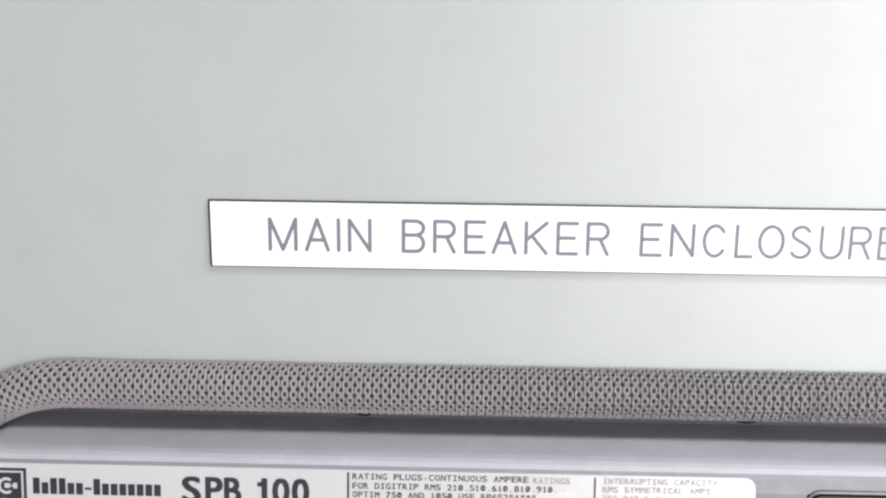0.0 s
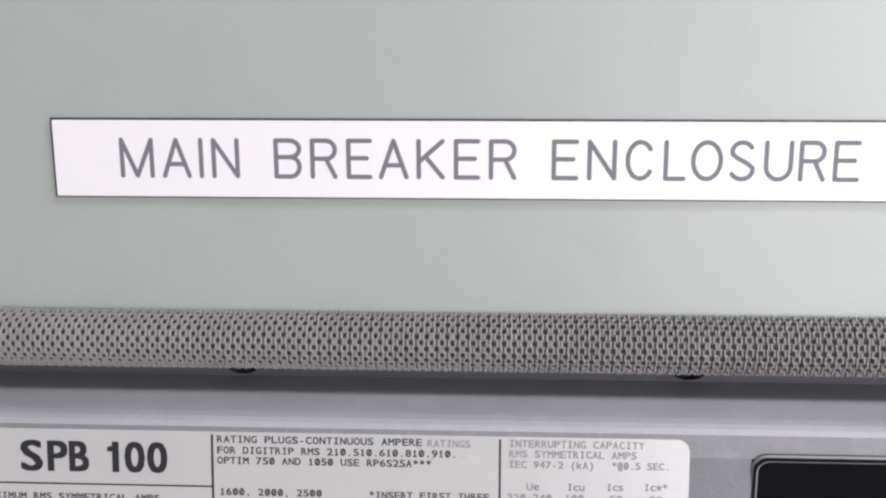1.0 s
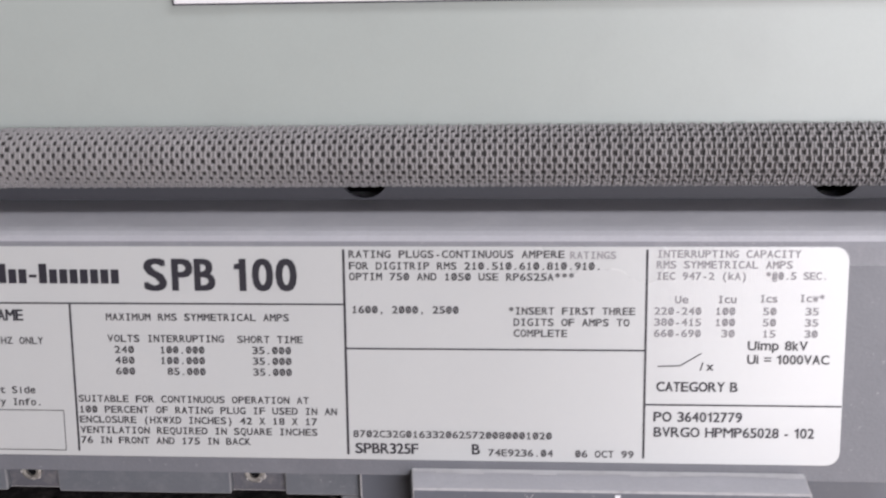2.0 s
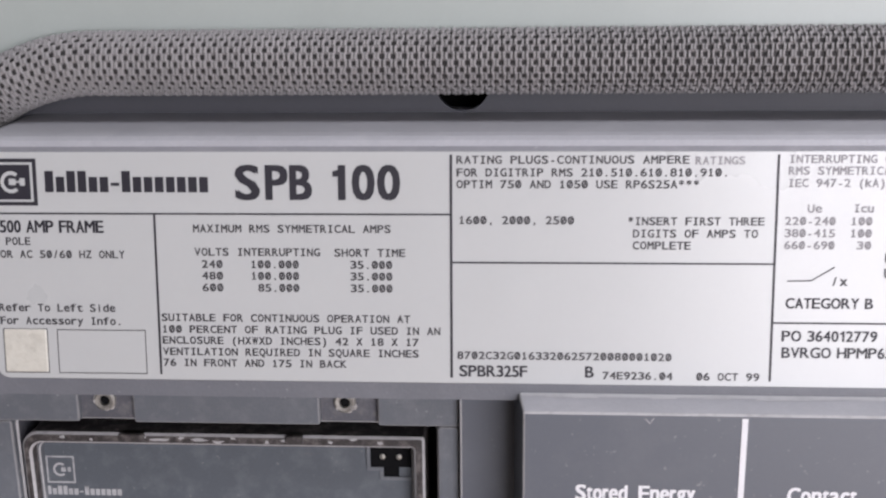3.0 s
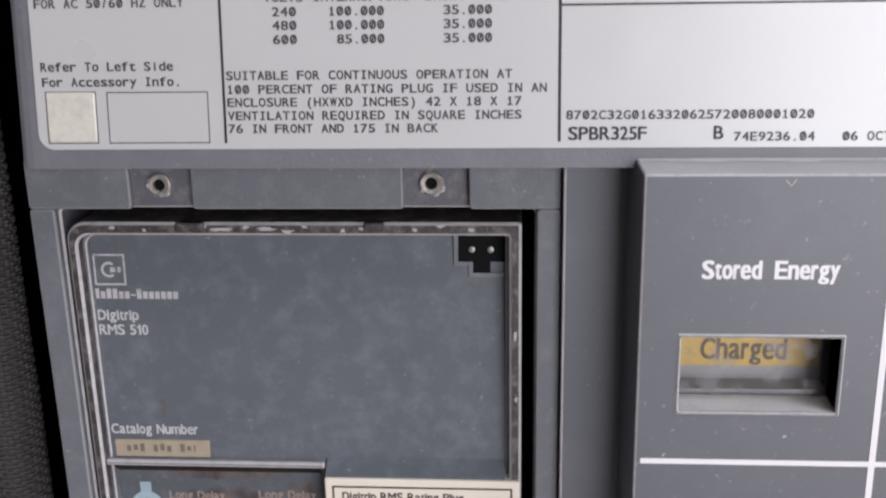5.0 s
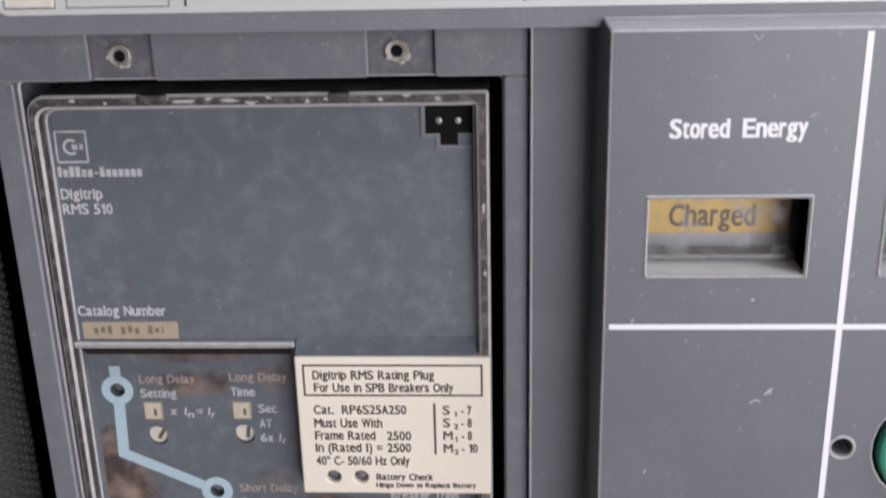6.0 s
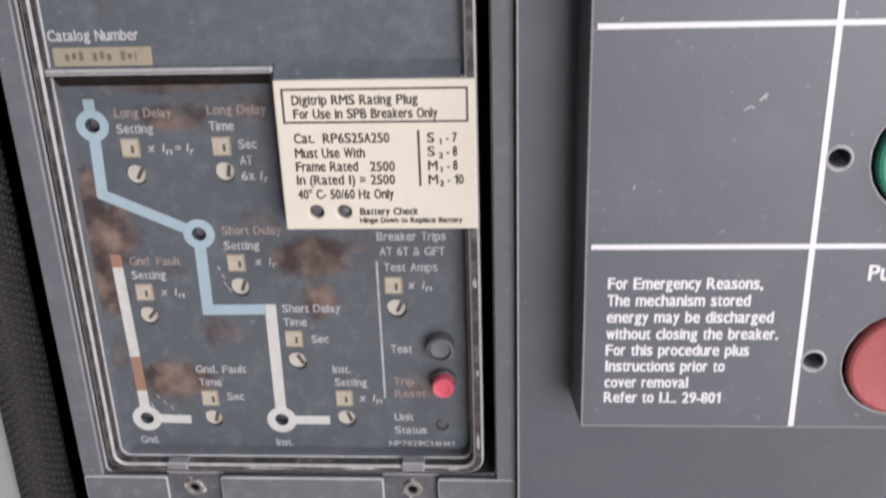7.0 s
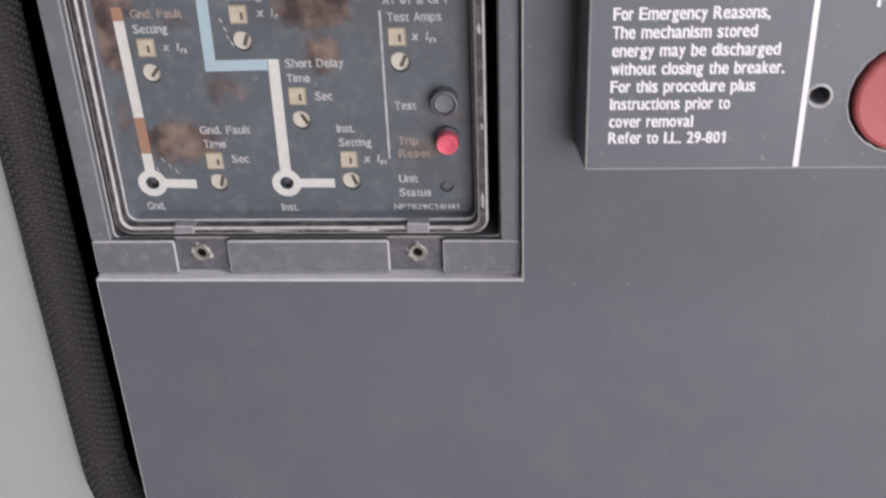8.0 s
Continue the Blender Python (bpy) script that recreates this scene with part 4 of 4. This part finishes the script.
lowz, upz = -344.2, -93.4
DIALS = ((-139.6, -211.1, -139.2, -222.0), (-105.6, -210.8, -105.6, -221.2), (-105.4, -258.2, -105.2, -269.0), (-143.2, -270.8, -143.2, -281.6),
         (-86.0, -291.6, -85.6, -302.2), (-123.1, -319.5, -123.0, -329.7), (-67.8, -319.3, -67.6, -329.4), (-45.2, -268.0, -44.6, -278.4))
NODES = ((-152.4, -202.4), (-118.4, -246.0), (-94.4, -329.8), (-150.8, -329.4))
part("lower_face", holed({-162, -16.6}, {lowz, -181}, [], [(d[2], d[3], 4.1) for d in DIALS] + [(x, z, 2.75) for x, z in NODES] + [(-28.5, -331.8, 2.7)], 18.6, 24), M_FACE, unit)
part("back_plate", box(-162, -16.6, 24.2, 25, lowz, -181), M_BLACK, unit)
LEAN = 0.045
upper = plate(-162, -16.6, -181.4, upz, 1, 17.2, 25, 0.5, 3)
for v in upper.verts:
    v.co.y += LEAN * (v.co.z + 93.4)
part("upper_face", upper, M_FACE, unit)
part("plug_ledge", loops(bmesh.new(), [[(x, y, z) for y, z in ((13.6, -177.6), (11.4, -179.8), (8.0, -182.6), (8.0, -183.1), (18, -183.1), (18, -177.6))] for x in (-81.6, -17.0)], True, True), M_FACE, unit, "sloping dark ledge over the plug")
part("lip_and_shade_bar", plate(-166.0, -82.2, -181.8, -179.4, 0.9, 11.0, 18.4, 0.9, 3), M_EDGE_SOFT, unit, "raised worn cover lip", edge=M_EDGE)
# A dark slope carries the shadow below the lip along with the grime.
part("grimy_shade_step", loops(bmesh.new(), [[(x, y, z) for y, z in ((12.6, -181.8), (14.6, -184.2), (18.3, -187.4), (18.3, -181.8))] for x in (-165.0, -83.2)], True, True), M_GRIME_SHADE, unit, "dark brown grime and painted shade under the lip")
# Dark upright bar added in place of the plug's side shadow.
part("lip_and_shade_bar", plate(-84.0, -82.0, -238, -181.8, 0.6, 13, 18.4, 0.6, 2), M_POCKET, unit)
for x0, x1, z0, z1 in ((-141.5, -133, -347.4, -344), (-44.5, -35.5, -347.4, -343), (-128, -118, -91, -88), (-64, -57, -91, -88)):
    part("catch", plate(x0, x1, z0, z1, 0.6, 7.6, 12, 0.4, 2), M_BEZEL if z0 > -100 else M_SHOULDER, unit, edge=M_BEZEL if z0 > -100 else M_EDGE)
def flake(cx, cz, rx, rz, y, n=11):
    """A ragged flat crust."""
    bm = bmesh.new()
    face = bm.faces.new([bm.verts.new((cx + rx * q * math.cos(a), y, cz + rz * q * math.sin(a))) for a, q in [(2 * math.pi * k / n, random.uniform(0.45, 1.1)) for k in range(n)]])
    face.normal_update()
    if face.normal.y > 0:
        face.normal_flip()
    return bm


for x, w, z in ((-150, 1.4, -89.8), (-139, 0.8, -90.6), (-120, 2.6, -89.4), (-112, 4.0, -90.4), (-104, 1.5, -89.6), (-97, 4.4, -90.2), (-90, 3.0, -91.0), (-84, 1.4, -89.4), (-71, 1.0, -90.8), (-64, 2.6, -90.0), (-47, 1.2, -90.4), (-38, 2.0, -89.2), (-28, 1.4, -90.4)):
    part("paint_chip", flake(x, z, w, 0.8, 8.5), M_EDGE, unit, "pale crusted chip")
for x, z, rx, rz in ((-13.4, -128, 0.8, 2.4), (-13.2, -152, 0.7, 1.2), (-13.6, -262, 0.9, 3.0), (-13.2, -301, 0.8, 1.6), (-13.6, -333, 0.8, 4.0), (-60, -346.6, 9, 0.7), (-100, -346.8, 12, 0.6), (-24, -346.4, 4, 0.8)):
    part("paint_chip", flake(x, z, rx, rz, 8.5), M_EDGE, unit, "pale crusted chip")
# Added black sheet for the shade in the slot round the unit.
part("slot_gap_shade", box(-168.6, -6.9, 44, 46, -351.4, -83.4), M_BLACK, unit)
# test socket
# Proud black slabs take the place of the socket's dark opening.
part("test_socket", box(-33, -17.0, 16.3, 18.4, -104, -92.6), M_BLACK, unit, "black test socket")
part("test_socket_slot", box(-28, -22, 16.2, 18.4, -108, -104), M_BLACK, unit)
for x in (-28.3, -21.9):
    part("socket_pin", turned(x, -99.6, [(1.1, 17), (1.1, 15.9), (0.1, 15.6)], 12), M_BRASS, unit)
for q in ((-34.4, -33, -105.4, -92.6), (-33, -28, -105.4, -104), (-29.4, -28, -109.4, -105.4), (-28, -17.2, -109.4, -108)):
    part("socket_edge", box(q[0], q[1], 15.9, 17.4, q[2], q[3]), M_RIM, unit)
fyu, fyl = 17.05 + LEAN * 93.4, 18.45
# plain maker's mark
for q in ((-161.5, -150.1, -102.5, -101.8), (-161.5, -150.1, -113.2, -112.5), (-161.5, -160.8, -113.2, -101.8), (-150.8, -150.1, -113.2, -101.8), (-155.6, -153.7, -108.4, -106.6), (-153.0, -151.7, -108.4, -106.5)):
    rule(*q, fyu, M_WHITE_WORN, unit, LEAN, name="mark_bar")
part("mark_ring", loops(bmesh.new(), [[(-156.0 + r * math.cos(a), fyu + LEAN * (-107.5 + r * math.sin(a)), -107.5 + r * math.sin(a)) for a in [radians(50 + k * 26) for k in range(11)]] for r in (2.9, 2.0)], closed=False), M_WHITE_WORN, unit)
bars(-162.0, -131.5, -116.3, 3.7, fyu, M_WHITE_WORN, unit, "TlTTll-Tllllll", LEAN)


def mark(words, x0, x1, zc, cap=3.5, material=M_WHITE_WORN, y=fyl, weight=0.13, shear=0.0):
    writing(words, x0, x1, zc, cap, y, material, unit, weight, slope=LEAN if y == fyu else 0.0, shear=shear)


mark("Digitrip", -161.7, -146.8, -124.2, 3.8, M_WHITE_SOFT, y=fyu)
mark("RMS 510", -161.7, -143.8, -129.7, 3.8, M_WHITE_SOFT, y=fyu)
mark("Catalog Number", -161.0, -128.7, -167.9, 3.8, M_WHITE_SOFT, y=fyu)
part("catalog_tag", plate(-159.9, -124.8, -178.7, -172.0, 0.4, 12.9, 13.8, 0.15, 2), M_TAN, unit, "aged tan catalog number tag")
for k, w in enumerate((2.2, 2.2, 2.2, 0, 2.0, 2.2, 2.2, 0, 2.2, 2.0, 0.8)):
    if w:
        rule(-155.6 + k * 2.5, -155.6 + k * 2.5 + w * 0.75, -176.6 + 0.5 * (k % 2), -174.2 + 0.4 * (k % 3), 12.82, M_TAG_INK, unit, name="unread_bar")
# time-current curve
part("curve_band", stroke([(-152.4, -192.4), (-152.4, -196.6)], 4.2, fyl), M_BLUE, unit)
part("curve_band", stroke([(-152.4, -208.0), (-153.2, -229.5), (-123.6, -243.4)], 4.3, fyl), M_BLUE, unit)
part("curve_band", stroke([(-118.6, -251.6), (-118.9, -278.6), (-96.0, -278.4)], 4.5, fyl), M_BLUE, unit)
part("curve_band", stroke([(-94.0, -276.2), (-94.3, -324.2)], 4.5, fyl), M_OFFWHITE, unit)
part("curve_band", stroke([(-88.8, -329.8), (-74.4, -329.9)], 4.0, fyl), M_OFFWHITE, unit)
part("curve_band", stroke([(-152.2, -260.0), (-151.4, -300.0)], 4.2, fyl), M_OFFWHITE, unit)
part("curve_band", stroke([(-152.3, -254.5), (-152.2, -260.0)], 4.2, fyl), M_ORANGE, unit)
part("curve_band", stroke([(-151.4, -300.0), (-151.0, -316.0)], 4.2, fyl), M_ORANGE, unit)
part("curve_band", stroke([(-151.0, -316.0), (-150.9, -324.0)], 4.2, fyl), M_OFFWHITE, unit)
part("curve_band", stroke([(-145.2, -329.5), (-132.2, -329.9)], 4.0, fyl), M_OFFWHITE, unit)
for x, z, m in ((-152.4, -202.4, M_BLUE), (-118.4, -246.0, M_BLUE), (-94.4, -329.8, M_OFFWHITE), (-150.8, -329.4, M_OFFWHITE)):
    part("curve_node", turned(x, z, [(6.1, 18.5), (6.0, 18.3), (2.9, 18.3), (2.8, 18.55)], 32, False), m, unit)
    part("led", turned(x, z, [(2.6, 24), (2.6, 22.4), (1.6, 21.6), (0.1, 21.4)], 20), M_POCKET, unit, "dark indicator lamp")
# setting windows and dials
turns = (60, 82, 70, 50, -60, 75, 110, 65)
for k, (wx, wz, dx, dz) in enumerate(DIALS):
    w = part("setting_window", surround((wx - 3.5, wx + 3.5, wz - 3.7, wz + 3.7), (wx - 2.9, wx + 2.9, wz - 3.1, wz + 3.1), 0.3, 0.3, 18.2, 19, 0.2, 2), M_TAN, unit, "aged ivory setting window")
    part("drum", box(wx - 3.0, wx + 3.0, 18.42, 18.6, wz - 3.2, wz + 3.2), M_DRUM, unit)
    rule(wx + 0.2 + 0.3 * (k % 3), wx + 1.3 + 0.3 * (k % 3), wz - 2.0, wz + 0.9, 18.36, M_DIAL_SLOT, unit, name="unread_bar")
    part("dial", turned(dx, dz, [(4.0, 24), (4.0, 21.0), (3.6, 20.6), (0.1, 20.6)], 24), M_DIAL, unit, "ivory setting dial in a round well")
    a = radians(turns[k])
    # The slot sits right of centre, where it paints the well's dark crescent.
    sx = dx + 1.1
    part("dial_slot", stroke([(sx - 2.4 * math.cos(a), dz - 2.4 * math.sin(a)), (sx + 2.4 * math.cos(a), dz + 2.4 * math.sin(a))], 1.5, 20.5), M_DIAL_SLOT, unit)
for words, a, b, z, m in (("Long Delay", -143.6, -122.4, -197.7, M_RUST_PRINT), ("Setting", -143.7, -130.0, -203.7, M_WHITE_WORN), ("Long Delay", -109.4, -87.6, -196.9, M_RUST_PRINT), ("Time", -109.2, -100.0, -203.0, M_WHITE_WORN),
                          ("Sec", -99.3, -92.4, -210.0, M_WHITE_WORN), ("AT", -99.3, -94.6, -216.3, M_WHITE_WORN), ("6x", -99.5, -94.4, -222.4, M_WHITE_WORN),
                          ("Short Delay", -109.5, -86.6, -244.5, M_RUST_PRINT), ("Setting", -109.4, -95.6, -250.8, M_WHITE_WORN), ("Gnd. Fault", -147.2, -127.2, -257.3, M_RUST_PRINT), ("Setting", -147.2, -133.6, -263.3, M_WHITE_WORN),
                          ("Short Delay", -89.5, -66.5, -278.0, M_WHITE_WORN), ("Time", -89.4, -80.2, -284.1, M_WHITE_WORN), ("Sec", -79.0, -72.0, -291.7, M_WHITE_WORN), ("Gnd. Fault", -127.4, -106.8, -305.7, M_WHITE_WORN),
                          ("Time", -126.6, -117.4, -311.9, M_WHITE_WORN), ("Sec", -116.0, -108.8, -318.6, M_WHITE_WORN), ("Inst.", -71.7, -64.2, -305.6, M_WHITE_WORN), ("Setting", -71.2, -58.1, -311.7, M_WHITE_WORN),
                          ("Breaker Trips", -50.6, -24.3, -247.3, M_WHITE_WORN), ("AT 6T & GFT", -49.8, -25.0, -253.5, M_WHITE_WORN), ("Test Amps", -48.5, -27.9, -260.2, M_WHITE_WORN), ("Test", -47.7, -39.2, -296.1, M_WHITE_WORN),
                          ("Trip", -47.2, -39.0, -311.2, M_RUST_PRINT), ("Reset", -47.2, -34.5, -316.8, M_RUST_PRINT), ("Unit", -47.8, -40.0, -328.1, M_WHITE_WORN), ("Status", -48.0, -34.8, -334.4, M_WHITE_WORN),
                          ("Gnd.", -155.0, -147.0, -340.0, M_WHITE_WORN), ("Inst.", -97.8, -90.4, -340.9, M_WHITE_WORN)):
    mark(words, a, b, z, 3.5, m)
mark("NP7829C14H41", -50.6, -23.4, -341.0, 2.5, M_WHITE_WORN)
for x, z, two in ((-133.0, -211.2, True), (-98.0, -257.6, False), (-136.5, -270.6, False), (-61.5, -319.0, False), (-39.5, -267.8, False)):
    if two:
        mark("x I", x, x + 6.5, z, 3.2, shear=0.15)
        mark("n", x + 6.6, x + 9.0, z - 1.4, 2.4, shear=0.15)
        mark("= I", x + 9.8, x + 15.4, z, 3.2, shear=0.15)
        mark("r", x + 15.6, x + 17.0, z - 1.4, 2.4, shear=0.15)
    else:
        mark("x I", x, x + 6.5, z, 3.2, shear=0.15)
        mark("r" if z > -260 else "n", x + 6.7, x + (8.2 if z > -260 else 9.2), z - 1.4, 2.4, shear=0.15)
mark("I", -92.6, -91.2, -222.4, 3.2, shear=0.15)
mark("r", -90.9, -89.6, -223.6, 2.4, shear=0.15)
rule(-51.6, -50.7, -319.0, -257.6, fyl, M_WHITE_WORN, unit)
for x, z in ((-112.8, -259.5), (-111.6, -263.0), (-111.0, -266.2), (-109.5, -268.8), (-145.0, -318.0), (-142.6, -320.8), (-140.0, -323.2), (-148.0, -322.0)):
    part("dash", stroke([(x, z), (x + 1.0, z - 1.9)], 0.5, fyl), M_WHITE_WORN, unit)
# buttons
part("test_button_collar", turned(-27.8, -293.6, [(5.4, 18.6), (5.3, 12.9), (4.5, 12.5), (4.2, 12.9), (4.2, 16)], 28, False), M_POCKET, unit, "dark grey button collar")
part("test_button", turned(-27.8, -293.6, [(4.0, 18), (4.0, 14.0), (3.7, 13.6), (3.0, 13.7), (0.1, 13.8)], 28), M_RIM, unit, "dark grey test button")
part("trip_button_collar", turned(-27.2, -310.2, [(5.3, 18.6), (5.2, 16.0), (4.7, 15.8)], 28, False), M_POCKET, unit)
part("trip_button", turned(-27.2, -310.2, [(4.4, 18), (4.4, 12.0), (3.9, 11.2), (2.6, 11.4), (2.2, 11.8), (0.1, 11.9)], 28), M_PINK, unit, "pinkish red trip button")
part("led", turned(-28.5, -331.8, [(2.5, 24), (2.5, 19.6), (1.6, 19.0), (0.1, 18.9)], 20), M_POCKET, unit, "dark status lamp")

# ---- rating plug ----
plug = thing("rating_plug", -46, 10, -236, "cream plastic rating plug with dark print in the trip unit", "rating plug")
py = 6.88


def on_plug(x, z):
    return x * 1.018, -50 + (z + 50) * 1.018


HOLES = [(*on_plug(x, -229.2), 2.7) for x in (-69.1, -59.1)]
part("body", holed({-81.9, -11.9}, {-239.3, -183.2}, [], HOLES, 7, 17.5), M_PLUG, plug, bevel=0.6)


def print_plug(words, x0, x1, zc, cap=3.6, weight=0.11):
    writing(words, on_plug(x0, 0)[0], on_plug(x1, 0)[0], on_plug(0, zc)[1], cap, py, M_PLUG_INK, plug, weight)


for q in ((-77.8, -14.2, -184.3, -183.6), (-77.8, -14.2, -196.0, -195.3), (-77.8, -77.1, -196.0, -183.6), (-14.9, -14.2, -196.0, -183.6), (-31.9, -31.1, -219.4, -198.8)):
    rule(*[v * 1.018 for v in q[:2]], *[on_plug(0, v)[1] for v in q[2:]], py, M_PLUG_INK, plug)
print_plug("Digitrip RMS Rating Plug", -74.3, -31.2, -187.7, 3.5)
print_plug("For Use in SPB Breakers Only", -74.1, -24.6, -192.6, 3.5)
print_plug("Cat.", -74.7, -67.4, -201.4)
print_plug("RP6S25A250", -64.6, -41.5, -201.4)
print_plug("Must Use With", -74.8, -50.3, -206.8)
print_plug("Frame Rated", -74.9, -53.0, -211.8)
print_plug("2500", -48.8, -40.1, -211.9)
print_plug("In (Rated I) = 2500", -75.1, -40.3, -216.8)
print_plug("40\u00b0 C- 50/60 Hz Only", -75.0, -41.0, -222.2)
print_plug("Battery Check", -53.4, -32.7, -228.9, 2.7)
print_plug("Hinge Down to Replace Battery", -53.6, -17.1, -232.3, 2.1)
for a, n, b, z in (("S", "1", "- 7", -201.5), ("S", "2", "- 8", -206.5), ("M", "1", "- 8", -211.7), ("M", "2", "- 10", -216.9)):
    print_plug(a, -28.6, -26.0 if a == "S" else -25.2, z)
    print_plug(n, *((-24.3, -23.7) if n == "1" else (-24.7, -23.1)), z - 1.5, 2.2)
    print_plug(b, -22.0, -18.3 if len(b) == 3 else -16.3, z)
for x, z, r in HOLES:
    part("battery_check_lamp", turned(x, z, [(r - 0.1, 17), (r - 0.1, 10.0), (1.2, 9.2), (0.1, 9.0)], 20), M_POCKET, plug, "dark battery check lamp")
